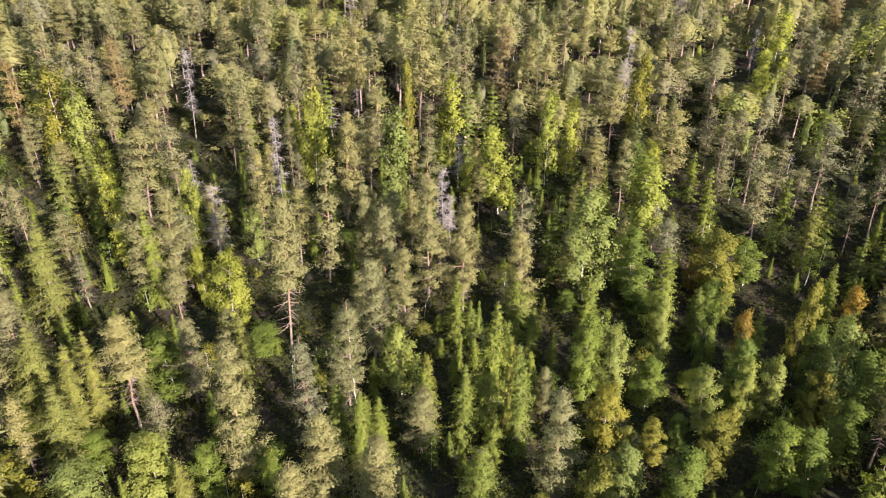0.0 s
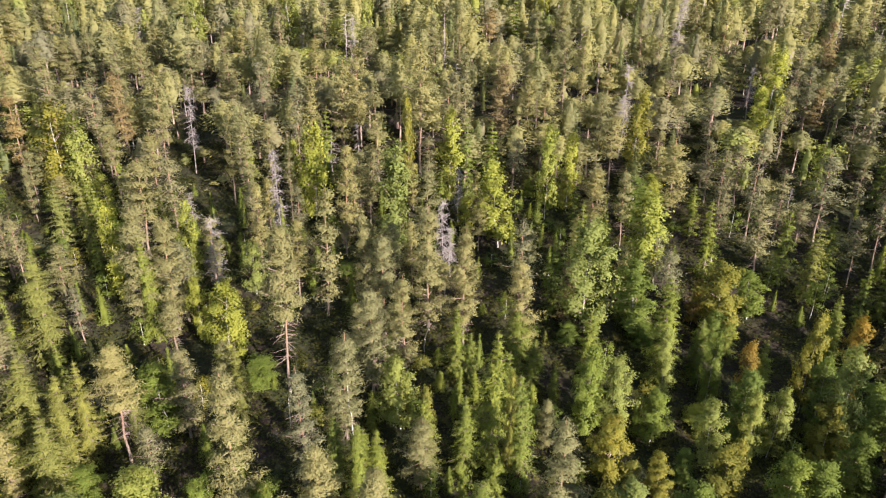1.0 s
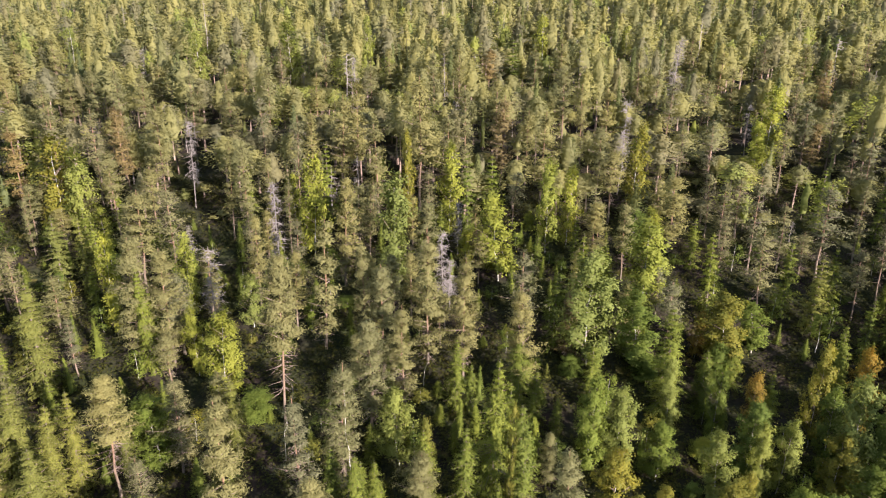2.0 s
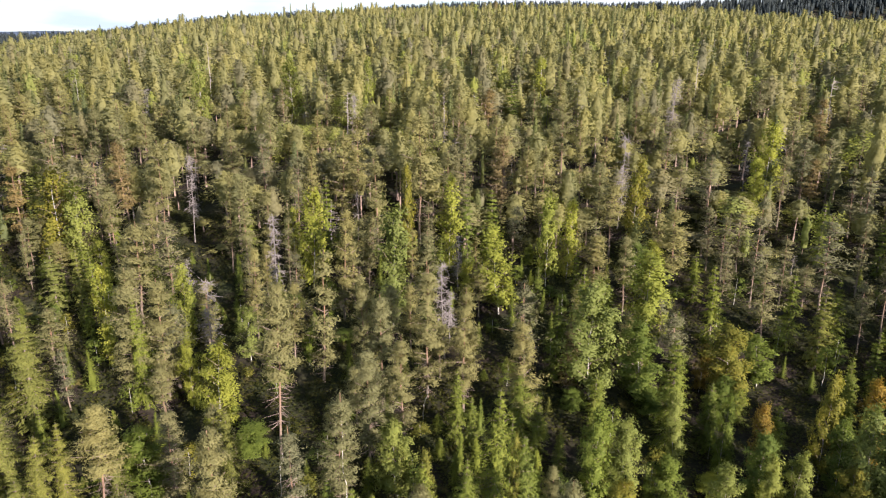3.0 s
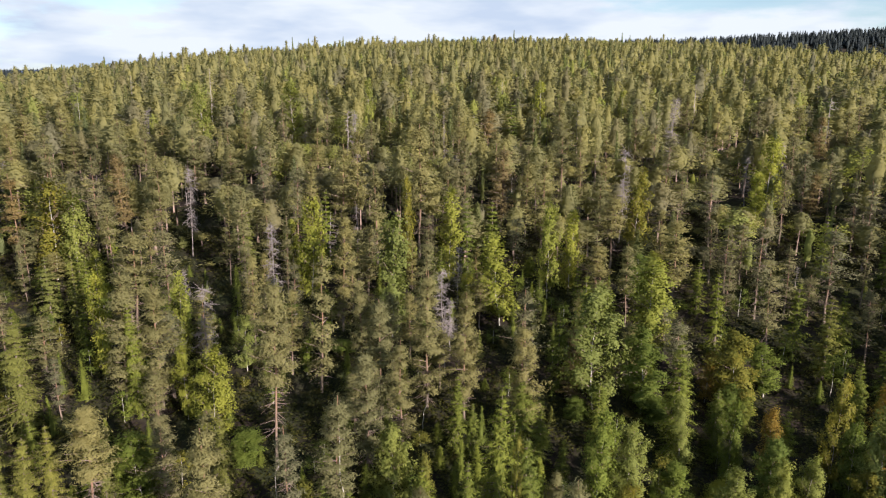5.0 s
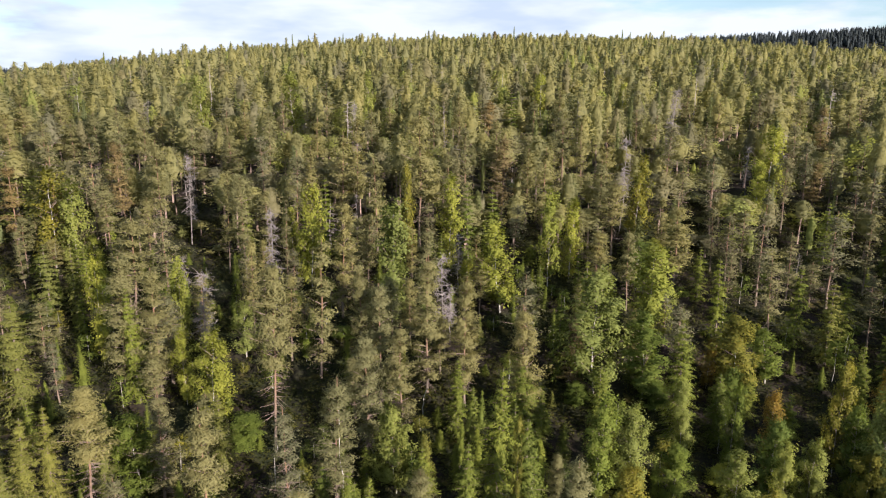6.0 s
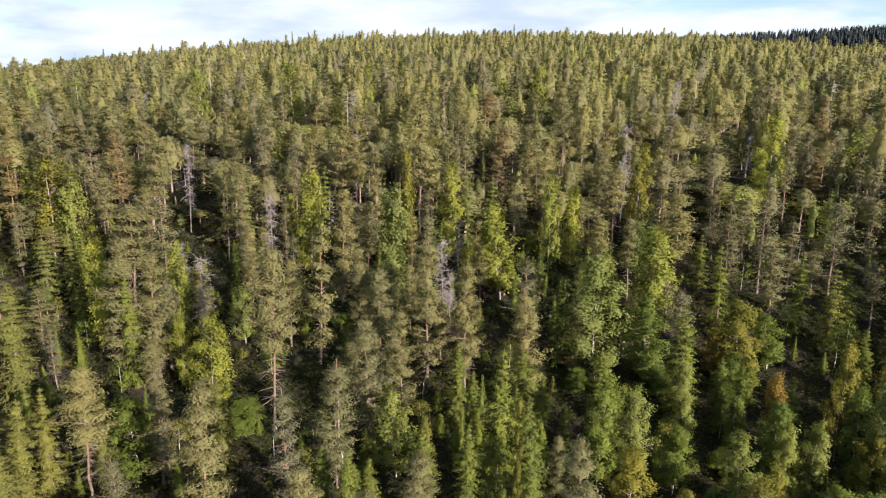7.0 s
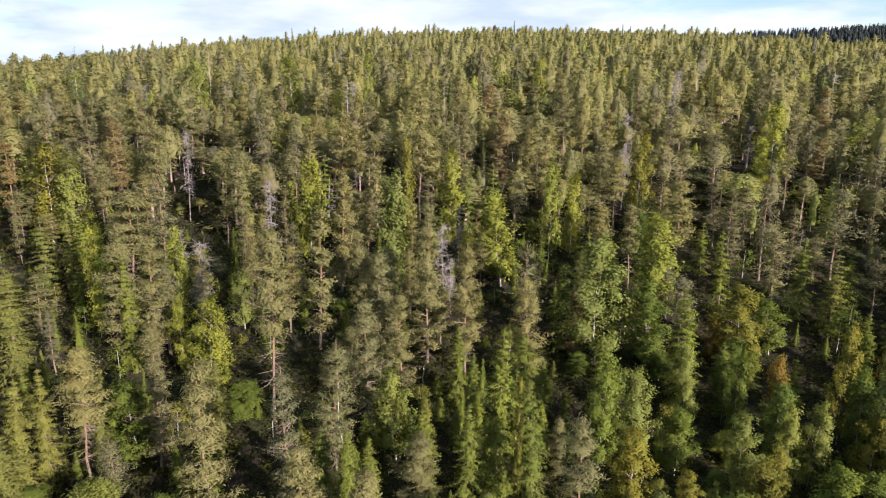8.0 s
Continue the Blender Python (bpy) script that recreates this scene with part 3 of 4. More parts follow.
plant("birch", "green", 21.3, 57.4, 6.4, 3.2)
plant("birch", "green", 30.2, 57.6, 9.5, 3.2)
plant("spruce", "yellow", -31.2, 57.8, 9.3, 2.1)
plant("pine", "green", -9.7, 58.0, 13.2, 4.0)
plant("birch", "olive", 17.3, 58.5, 9.6, 3.3)
plant("birch", "green", 14.6, 58.7, 10.7, 3.5)
plant("birch", "green", -28.6, 58.8, 8.1, 4.3)
plant("pine", "grey", -43.4, 59.1, 12.9, 5.3)
plant("birch", "olive", -4.3, 59.3, 9.0, 3.7)
plant("birch", "lime", 27.2, 60.7, 2.8, 2.6)
plant("birch", "olive", 31.3, 59.8, 7.8, 2.6)
plant("birch", "orange", 31.5, 60.9, 10.6, 2.3)
plant("birch", "gold", 39.1, 62.8, 12.4, 2.5)
plant("birch", "orange", 44.1, 63.2, 10.6, 2.7)
plant("pine", "green", -16.6, 63.5, 19.9, 4.8)
plant("pine", "green", -7.5, 63.7, 13.1, 4.0)
plant("birch", "green", -20.0, 64.5, 3.7, 4.0)
plant("spruce", "green", 2.9, 65.4, 6.3, 1.3)
plant("spruce", "green", 1.6, 65.5, 9.0, 1.6)
plant("spruce", "green", 24.4, 66.3, 13.1, 3.7)
plant("spruce", "green", 43.2, 66.6, 11.5, 1.5)
plant("pine", "green", -4.1, 66.6, 12.5, 3.3)
plant("birch", "lime", -24.0, 66.6, 10.7, 4.0)
plant("spruce", "yellow", -44.4, 67.5, 14.0, 5.0)
plant("spruce", "green", 8.5, 67.7, 7.4, 3.4)
plant("spruce", "green", 28.9, 67.7, 8.1, 2.5)
plant("pine", "green", 8.5, 69.1, 13.4, 3.4)
plant("pine", "green", -6.8, 70.2, 14.9, 3.7)
plant("pine", "green", 2.4, 70.3, 15.3, 3.5)
plant("pine", "green", -8.6, 71.4, 16.1, 2.8)
plant("spruce", "green", 33.7, 71.7, 5.5, 2.4)
plant("pine", "green", -31.3, 72.0, 15.1, 4.7)
plant("birch", "green", 22.3, 72.1, 9.7, 5.2)
plant("birch", "olive", 16.9, 72.2, 14.4, 5.9)
plant("pine", "green", -35.4, 72.3, 16.1, 6.2)
plant("pine", "green", -1.7, 72.3, 16.7, 4.1)
plant("birch", "gold", 33.1, 72.6, 11.1, 5.0)
plant("pine", "grey", -30.7, 73.8, 10.9, 5.6)
plant("pine", "green", -14.0, 74.8, 16.9, 4.2)
plant("pine", "grey", 9.7, 75.0, 12.8, 4.0)
plant("pine", "grey", 26.9, 75.1, 10.0, 3.7)
plant("birch", "orange", 30.7, 75.4, 6.3, 2.0)
plant("birch", "green", 37.8, 75.9, 6.5, 4.3)
plant("dead_pine", "bare", -28.1, 76.9, 11.5, 3.1)
plant("dead_pine", "bare", 0.3, 77.3, 12.7, 2.6)
plant("spruce", "yellow", 45.5, 77.9, 10.2, 3.4)
plant("birch", "lime", 24.9, 79.4, 13.4, 5.5)
plant("pine", "grey", 39.7, 80.5, 11.8, 5.0)
plant("spruce", "green", 43.0, 80.7, 10.3, 2.7)
plant("birch", "green", -12.4, 81.3, 1.1, 3.5)
plant("spruce", "green", 33.8, 81.6, 11.1, 2.6)
plant("pine", "green", -38.6, 83.6, 14.2, 5.8)
plant("birch", "olive", -6.5, 83.9, 15.7, 5.1)
plant("spruce", "yellow", -46.4, 84.1, 10.6, 2.5)
plant("pine", "grey", -34.5, 84.4, 14.5, 5.6)
plant("pine", "green", -12.8, 84.7, 15.3, 3.8)
plant("dead_pine", "bare", -21.3, 85.0, 14.1, 2.5)
plant("birch", "lime", 7.4, 85.8, 11.7, 5.2)
plant("pine", "grey", 50.0, 86.8, 13.5, 5.7)
plant("pine", "grey", 41.3, 88.0, 16.1, 4.1)
plant("birch", "lime", -17.7, 90.9, 14.2, 4.1)
plant("birch", "lime", 14.3, 91.7, 13.4, 3.5)
plant("pine", "green", 31.4, 91.8, 12.0, 6.0)
plant("pine", "green", -27.0, 92.8, 14.7, 4.6)
plant("birch", "olive", -50.6, 93.1, 13.0, 4.6)
plant("pine", "green", -40.3, 93.5, 11.7, 4.0)
plant("birch", "lime", 17.5, 93.7, 11.2, 3.3)
plant("pine", "green", -29.8, 94.1, 14.6, 3.1)
plant("pine", "green", -46.1, 94.5, 12.9, 3.8)
plant("pine", "grey", 42.0, 95.2, 8.8, 4.7)
plant("birch", "lime", 0.9, 95.3, 13.5, 3.9)
plant("birch", "gold", -54.7, 95.3, 13.9, 5.7)
plant("spruce", "green", 3.5, 96.5, 12.2, 2.6)
plant("spruce", "green", 7.1, 97.7, 10.7, 3.2)
plant("pine", "green", 24.2, 98.0, 11.4, 5.2)
plant("spruce", "green", -16.8, 98.5, 11.8, 2.1)
plant("pine", "green", -9.6, 99.3, 14.4, 4.9)
plant("pine", "grey", -21.7, 101.0, 15.0, 4.3)
plant("birch", "gold", 28.4, 101.2, 12.9, 4.0)
plant("pine", "rusty", -46.7, 101.6, 15.8, 4.4)
plant("pine", "green", -3.5, 101.6, 20.6, 6.0)
plant("pine", "grey", -52.0, 102.4, 15.4, 5.1)
plant("pine", "green", 14.7, 102.5, 14.7, 5.4)
plant("pine", "grey", -59.0, 104.0, 14.9, 5.5)
plant("pine", "green", -15.6, 105.6, 16.1, 5.6)
plant("pine", "grey", 52.0, 105.6, 12.6, 3.8)
plant("pine", "rusty", 9.0, 108.3, 14.6, 5.4)
plant("birch", "lime", 49.8, 109.7, 9.5, 4.0)
plant("birch", "lime", 53.1, 114.3, 13.9, 5.1)
plant("birch", "olive", -31.9, 152.8, 16.5, 5.6)
plant("birch", "olive", -58.2, 170.5, 15.7, 5.6)
plant("birch", "lime", 42.7, 170.9, 12.9, 2.8)
plant("birch", "lime", 23.8, 175.0, 14.9, 4.4)
plant("birch", "olive", -91.0, 176.6, 13.6, 5.3)
plant("birch", "olive", 35.3, 207.4, 15.6, 4.8)
# the rest of the taller trees up to the middle of the slope
plant("birch", "gold", 26.9, 50.1, 8.2, 1.8)
plant("birch", "green", -33.8, 50.4, 4.5, 3.4)
plant("birch", "gold", 17.5, 50.6, 5.6, 2.0)
plant("birch", "gold", 20.4, 51.3, 5.6, 2.6)
plant("birch", "green", 23.0, 52.6, 4.6, 2.0)
plant("spruce", "green", -1.4, 53.6, 10.0, 1.4)
plant("birch", "gold", 6.3, 53.8, 11.9, 1.3)
plant("birch", "gold", -1.7, 54.8, 9.8, 1.8)
plant("birch", "olive", 26.1, 55.0, 7.8, 3.0)
plant("spruce", "yellow", -34.7, 55.3, 11.6, 2.6)
plant("birch", "olive", 30.9, 55.7, 8.7, 2.4)
plant("pine", "green", 10.8, 56.9, 6.2, 2.1)
plant("pine", "grey", -25.9, 57.9, 11.6, 3.6)
plant("birch", "green", 38.4, 58.9, 10.3, 2.7)
plant("pine", "grey", -42.2, 59.0, 8.7, 2.7)
plant("spruce", "green", -7.2, 59.1, 5.4, 1.5)
plant("spruce", "yellow", -20.8, 59.9, 9.5, 1.6)
plant("dead_pine", "bare", -43.0, 60.0, 4.2, 1.9)
plant("spruce", "green", 1.3, 60.2, 4.1, 1.2)
plant("birch", "olive", 41.6, 60.2, 9.2, 2.4)
plant("spruce", "green", 33.1, 61.4, 10.7, 1.5)
plant("spruce", "green", 12.1, 63.1, 4.6, 1.5)
plant("birch", "green", 28.7, 63.1, 9.4, 2.1)
plant("birch", "olive", 23.8, 63.5, 8.8, 2.5)
plant("spruce", "green", -0.2, 63.7, 2.6, 1.4)
plant("spruce", "green", 9.8, 64.4, 6.7, 2.1)
plant("spruce", "green", -0.4, 67.4, 2.4, 1.3)
plant("birch", "lime", -28.0, 70.4, 8.5, 2.3)
plant("birch", "green", 31.3, 70.4, 6.5, 3.0)
plant("birch", "green", 14.7, 70.7, 2.6, 2.7)
plant("birch", "green", 23.6, 70.7, 3.2, 3.5)
plant("spruce", "green", -33.3, 70.8, 13.4, 1.6)
plant("pine", "rusty", 14.8, 73.1, 9.0, 2.8)
plant("spruce", "green", 50.2, 74.0, 8.3, 1.4)
plant("birch", "gold", 33.7, 74.6, 5.6, 2.0)
plant("spruce", "green", 13.2, 74.9, 10.2, 2.3)
plant("pine", "green", -0.3, 74.9, 6.9, 2.6)
plant("birch", "lime", -39.4, 75.9, 13.0, 2.8)
plant("pine", "green", -5.7, 76.5, 11.1, 2.9)
plant("birch", "green", -16.1, 77.1, 4.7, 2.1)
plant("pine", "green", -17.8, 77.2, 10.7, 2.9)
plant("pine", "green", -47.1, 77.4, 7.2, 3.7)
plant("birch", "lime", -31.0, 78.6, 11.7, 2.9)
plant("pine", "grey", 51.7, 80.0, 9.8, 2.8)
plant("spruce", "green", 17.3, 80.1, 11.4, 2.7)
plant("spruce", "green", 49.3, 81.6, 8.7, 1.5)
plant("spruce", "yellow", -50.1, 84.9, 10.1, 3.7)
plant("pine", "green", -12.7, 84.9, 7.4, 2.6)
plant("pine", "green", 4.7, 85.3, 7.2, 3.0)
plant("pine", "grey", 47.5, 86.7, 6.8, 3.8)
plant("spruce", "green", -46.0, 87.2, 8.2, 1.8)
plant("birch", "lime", 3.2, 87.7, 5.6, 2.5)
plant("pine", "grey", 45.0, 87.7, 10.1, 3.7)
plant("pine", "green", 19.9, 87.8, 9.9, 4.4)
plant("spruce", "green", 12.7, 88.6, 4.8, 2.0)
plant("spruce", "green", 33.9, 89.0, 7.5, 2.0)
plant("birch", "green", 42.7, 90.0, 2.9, 2.6)
plant("pine", "green", -56.4, 90.4, 8.9, 2.0)
plant("pine", "grey", 39.0, 93.0, 9.8, 3.9)
plant("spruce", "green", 12.4, 96.6, 3.0, 2.4)
plant("birch", "gold", -4.9, 96.9, 13.9, 2.2)
plant("pine", "green", -40.8, 99.1, 17.4, 4.0)
plant("pine", "rusty", -63.2, 101.3, 13.3, 4.6)
plant("dead_pine", "bare", -37.6, 101.7, 13.3, 2.2)
plant("pine", "grey", 63.4, 101.9, 12.2, 4.2)
plant("pine", "grey", 61.9, 103.3, 11.9, 4.4)
plant("pine", "green", 23.5, 103.8, 12.4, 4.2)
plant("pine", "green", -20.3, 104.4, 14.7, 3.9)
plant("pine", "green", 0.8, 104.8, 13.2, 4.3)
plant("pine", "grey", 41.0, 105.2, 12.7, 3.6)
plant("pine", "green", -13.3, 106.0, 17.6, 4.9)
plant("dead_pine", "bare", 27.3, 106.1, 14.5, 2.6)
plant("pine", "green", 12.9, 108.0, 12.7, 4.4)
plant("pine", "green", 3.3, 108.8, 16.2, 4.0)
plant("pine", "grey", 37.5, 108.8, 10.8, 3.7)
plant("pine", "grey", -28.3, 109.9, 13.9, 3.9)
plant("pine", "green", -63.7, 111.5, 15.8, 4.9)
plant("pine", "rusty", 59.6, 111.8, 9.4, 4.2)
plant("pine", "grey", 58.5, 112.5, 13.3, 4.2)
plant("pine", "grey", 62.7, 112.5, 12.5, 4.2)
plant("pine", "green", 22.8, 115.1, 13.9, 3.9)
plant("pine", "green", -53.0, 115.6, 17.0, 4.2)
plant("pine", "grey", 37.6, 118.2, 13.6, 4.4)
plant("pine", "green", 27.5, 118.4, 12.7, 4.8)
plant("pine", "green", -36.0, 118.5, 11.1, 4.8)
plant("pine", "green", 9.2, 118.9, 14.2, 4.6)
plant("pine", "green", -30.0, 119.1, 15.8, 4.0)
plant("pine", "green", 20.4, 119.3, 15.5, 4.6)
plant("dead_pine", "bare", 52.2, 119.7, 9.1, 2.3)
plant("pine", "green", -51.3, 120.6, 14.3, 4.1)
plant("pine", "grey", 60.6, 120.9, 13.2, 4.1)
plant("pine", "green", -37.2, 122.1, 14.8, 4.1)
plant("pine", "green", -60.5, 122.9, 14.2, 4.1)
plant("pine", "grey", 45.4, 124.0, 11.8, 4.6)
plant("pine", "green", -44.2, 124.2, 13.8, 3.8)
plant("pine", "green", -43.7, 126.0, 9.5, 4.7)
plant("pine", "green", -22.8, 126.2, 12.5, 5.1)
plant("pine", "grey", 37.8, 126.3, 13.1, 4.4)
plant("pine", "green", -67.2, 127.3, 11.5, 5.1)
plant("pine", "green", -1.6, 128.4, 16.4, 3.9)
plant("dead_pine", "bare", -16.2, 130.6, 14.2, 2.1)
plant("pine", "green", 3.0, 130.8, 15.9, 3.9)
plant("pine", "green", -13.6, 130.9, 13.8, 4.8)
plant("pine", "green", 35.8, 130.9, 16.0, 4.4)
plant("pine", "rusty", 70.8, 132.2, 13.7, 4.4)
plant("pine", "green", -82.6, 134.3, 12.4, 4.8)
plant("pine", "green", 54.6, 135.0, 11.6, 4.1)
plant("pine", "green", -55.2, 138.6, 11.3, 4.7)
plant("pine", "green", -39.5, 139.9, 14.1, 4.2)
plant("pine", "green", -23.5, 141.2, 15.2, 4.7)
plant("pine", "green", 54.5, 141.8, 13.3, 5.0)
plant("dead_pine", "bare", 45.8, 142.7, 15.0, 3.4)
plant("pine", "green", -10.7, 143.7, 13.1, 4.8)
plant("pine", "grey", -32.5, 144.6, 14.6, 3.7)
plant("pine", "green", 23.6, 145.3, 14.7, 4.8)
plant("pine", "green", 83.3, 146.7, 12.5, 4.7)
plant("pine", "green", 18.7, 147.3, 12.5, 5.2)
plant("pine", "rusty", 9.4, 148.9, 11.8, 3.8)
plant("pine", "green", 76.1, 151.5, 12.7, 4.3)
plant("pine", "grey", 67.6, 152.5, 13.5, 4.8)
plant("birch", "olive", -51.8, 153.1, 14.4, 4.4)
plant("pine", "green", -91.0, 153.7, 13.2, 4.6)
plant("dead_pine", "bare", -64.0, 153.7, 11.4, 3.2)
plant("birch", "olive", -16.6, 155.2, 16.9, 3.2)
plant("spruce", "green", 15.1, 158.3, 12.3, 4.5)
plant("pine", "green", 54.4, 160.0, 13.4, 5.1)
plant("pine", "grey", 94.6, 161.4, 14.1, 4.8)
plant("pine", "green", -89.2, 164.7, 12.0, 4.4)
plant("birch", "olive", 15.0, 187.8, 14.5, 4.4)
# trees that stand up from the crest
plant("spruce", "green", 42.9, 452, 16.5, 3.4)
plant("pine", "rusty", 29.9, 440, 12.8, 6.5)
plant("pine", "green", 73.3, 440, 13.6, 4.5)
plant("spruce", "green", 109.7, 450, 15.0, 3.0)
plant("spruce", "green", 113.9, 446, 13.8, 3.2)
plant("pine", "green", 124.7, 445, 13.9, 4.0)
plant("spruce", "green", 90.0, 448, 12.5, 3.0)
plant("spruce", "green", -162.8, 345, 16.0, 4.0)
plant("spruce", "green", -160.2, 300, 14.3, 3.6)
plant("spruce", "green", -93.0, 446, 16.0, 3.0)
plant("spruce", "green", -82.6, 444, 15.1, 3.0)
plant("spruce", "green", -62.5, 450, 15.2, 3.0)
plant("pine", "green", -166.0, 395, 14.8, 5.0)
plant("pine", "green", -153.7, 430, 14.7, 5.0)
plant("spruce", "green", -130.2, 440, 14.2, 3.0)
plant("pine", "green", -119.9, 436, 13.7, 5.5)
plant("spruce", "green", -157.8, 405, 14.3, 4.2)
plant("spruce", "green", -40.6, 450, 12.4, 3.0)
plant("pine", "green", -5.8, 448, 12.0, 5.0)
plant("pine", "green", 12.2, 450, 12.2, 4.6)
plant("spruce", "green", 135.8, 445, 11.9, 3.4)
plant("spruce", "green", 58.6, 446, 12.2, 3.2)


def snag(x, y, height, lean, turn):
    """A broken, crooked white stem."""
    shape = stem(np.random.default_rng(int(100 + abs(x) * 7)), height, 0.055, 0.02, 0.12, 6, 9, 1.2)
    me = sheet("snag", shape[0], shape[1], [BIRCH_BARK])
    me.shade_smooth()
    ob = tagged(new("snag", me), "broken leafless white birch stem, crooked and leaning", "dead tree", "snags")
    ob.matrix_world = pose(x, y, float(ground(x, y)), lean, 0, turn)
    PLANTED.append((x, y, 1.0, height))


snag(-2.3, 69.3, 4.4, 6, 40)
snag(-9.2, 57.3, 10.6, 2, 200)
snag(-15.8, 59.3, 5.2, 12, 80)

# ---- the trees between them ----
OPEN = []


def glade(x, y, reach):
    """A gap placed to fit the camera's view of dark spots; only low growth stands there."""
    OPEN.append((x, y, reach))


glade(39, 49, 2.9)
glade(29, 51, 2.4)
glade(23, 54, 2.0)
glade(29.4, 55.0, 2.0)
glade(-4.7, 55, 1.7)
glade(-15.8, 57.5, 1.5)
glade(-4.8, 57.6, 2.0)
glade(-26.9, 58.4, 2.0)
glade(23.8, 59.8, 2.0)
glade(-37.4, 61.4, 2.0)
glade(-28.1, 61.4, 2.0)
glade(-39.8, 62.1, 2.0)
glade(25.0, 63.0, 2.0)
glade(-44.0, 63.2, 2.0)
glade(45.5, 63.6, 2.2)
glade(39.1, 65.3, 2.0)
glade(35.4, 66.4, 2.0)
glade(-14.5, 66.5, 1.7)
glade(-20.9, 69, 1.9)
glade(41.0, 69.4, 2.0)
glade(-1.5, 69.5, 2.0)
glade(34.1, 70.5, 2.0)
glade(0.5, 72.0, 2.0)
glade(-23.3, 72.6, 2.0)
glade(35.9, 73.0, 2.0)
glade(-14.9, 73.1, 2.0)
glade(-0.9, 73.6, 2.0)
glade(-12.9, 74.0, 2.0)
glade(11, 74, 1.9)
glade(37.3, 74.3, 2.0)
glade(49.3, 75.5, 2.0)
glade(-48.5, 76, 1.6)
glade(-15.5, 76, 2.2)
glade(-24.9, 76.5, 2.0)
glade(5.5, 77.2, 2.0)
glade(35.6, 80, 2.0)
glade(-26.7, 80.1, 2.0)
glade(6.6, 80.1, 2.0)
glade(-51.5, 81, 1.9)
glade(45.6, 82.5, 2.0)
glade(53.6, 83.8, 2.0)
glade(46.3, 84, 2.5)
glade(-53.1, 85.7, 2.0)
glade(33.6, 85.8, 2.0)
glade(-17.2, 86.8, 2.0)
glade(53.5, 87, 2.5)
glade(48.1, 87.2, 2.0)
glade(55.9, 87.5, 2.0)
glade(-29.5, 88.5, 2.2)
glade(-57.0, 90.0, 2.0)
glade(16.4, 91.9, 2.0)
glade(34.5, 92.5, 2.4)
glade(-60.3, 93.6, 2.0)
glade(33.0, 94.8, 2.0)
glade(-62, 96.5, 1.9)
glade(-63.6, 98.9, 2.0)
glade(50, 100, 2.7)
glade(-36, 100.5, 3.2)
glade(14, 103.5, 2.9)
glade(38.7, 105.8, 2.4)
glade(-43, 108, 2.5)
glade(-41.0, 109.4, 2.4)
glade(31.5, 110.5, 2.5)
glade(41.6, 111.1, 2.4)
glade(-38.8, 111.2, 2.4)
glade(8.9, 113.0, 2.4)
glade(61.5, 113.3, 2.4)
glade(68.0, 115.0, 2.4)
glade(6.4, 119.4, 2.4)
glade(51.5, 120, 3.9)
glade(51.4, 123.9, 2.4)
glade(24.4, 139.5, 2.4)
glade(92.6, 149.5, 2.4)
glade(-50.0, 154.6, 2.4)
glade(65.7, 155.0, 2.4)
glade(-59.4, 180.3, 2.4)
glade(83.7, 187.2, 2.4)
glade(-6.6, 204.8, 2.4)
rng = np.random.default_rng(21)


def scatter(y0, y1, gap, near, margin=14.0):
    """Places at least a gap apart between two distances, clear of what stands there."""
    cell, seen, got = gap, {}, []
    for x, y, *_ in near:
        seen.setdefault((int(x // cell), int(y // cell)), []).append((x, y))
    area = (y1 - y0) * (0.70 * (y0 + y1) + 2 * margin)
    tries = int(area / gap ** 2 * 2.2)
    for _ in range(tries):
        y = math.sqrt(rng.uniform(y0 ** 2, y1 ** 2))
        x = rng.uniform(-1, 1) * (0.70 * y + margin)
        if any((x - a) ** 2 + (y - b) ** 2 < r * r for a, b, r in OPEN):
            continue
        i, j = int(x // cell), int(y // cell)
        if any((x - a) ** 2 + (y - b) ** 2 < gap * gap for di in (-1, 0, 1) for dj in (-1, 0, 1) for a, b in seen.get((i + di, j + dj), ())):
            continue
        seen.setdefault((i, j), []).append((x, y))
        got.append((x, y))
    return got


LISTED = list(PLANTED)


def sight_cap(x, y, height):
    """Caps young trees below the camera's sight lines to listed crowns and glades."""
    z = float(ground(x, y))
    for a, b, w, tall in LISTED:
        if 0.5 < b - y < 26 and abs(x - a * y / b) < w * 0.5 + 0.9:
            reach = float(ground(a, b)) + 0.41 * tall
            # 43 is about the camera's height, so the cap follows its view
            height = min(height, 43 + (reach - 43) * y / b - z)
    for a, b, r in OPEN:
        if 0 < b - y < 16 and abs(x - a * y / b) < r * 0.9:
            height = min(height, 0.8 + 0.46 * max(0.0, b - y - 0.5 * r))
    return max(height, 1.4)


SHADE_TREES = []


def sparse_floor(x, y):
    """Where little grows under the tall trees: the upper right of the hollow and the near left."""
    return x > 27 and 75 < y < 98 or x < -27 and 45 < y < 78


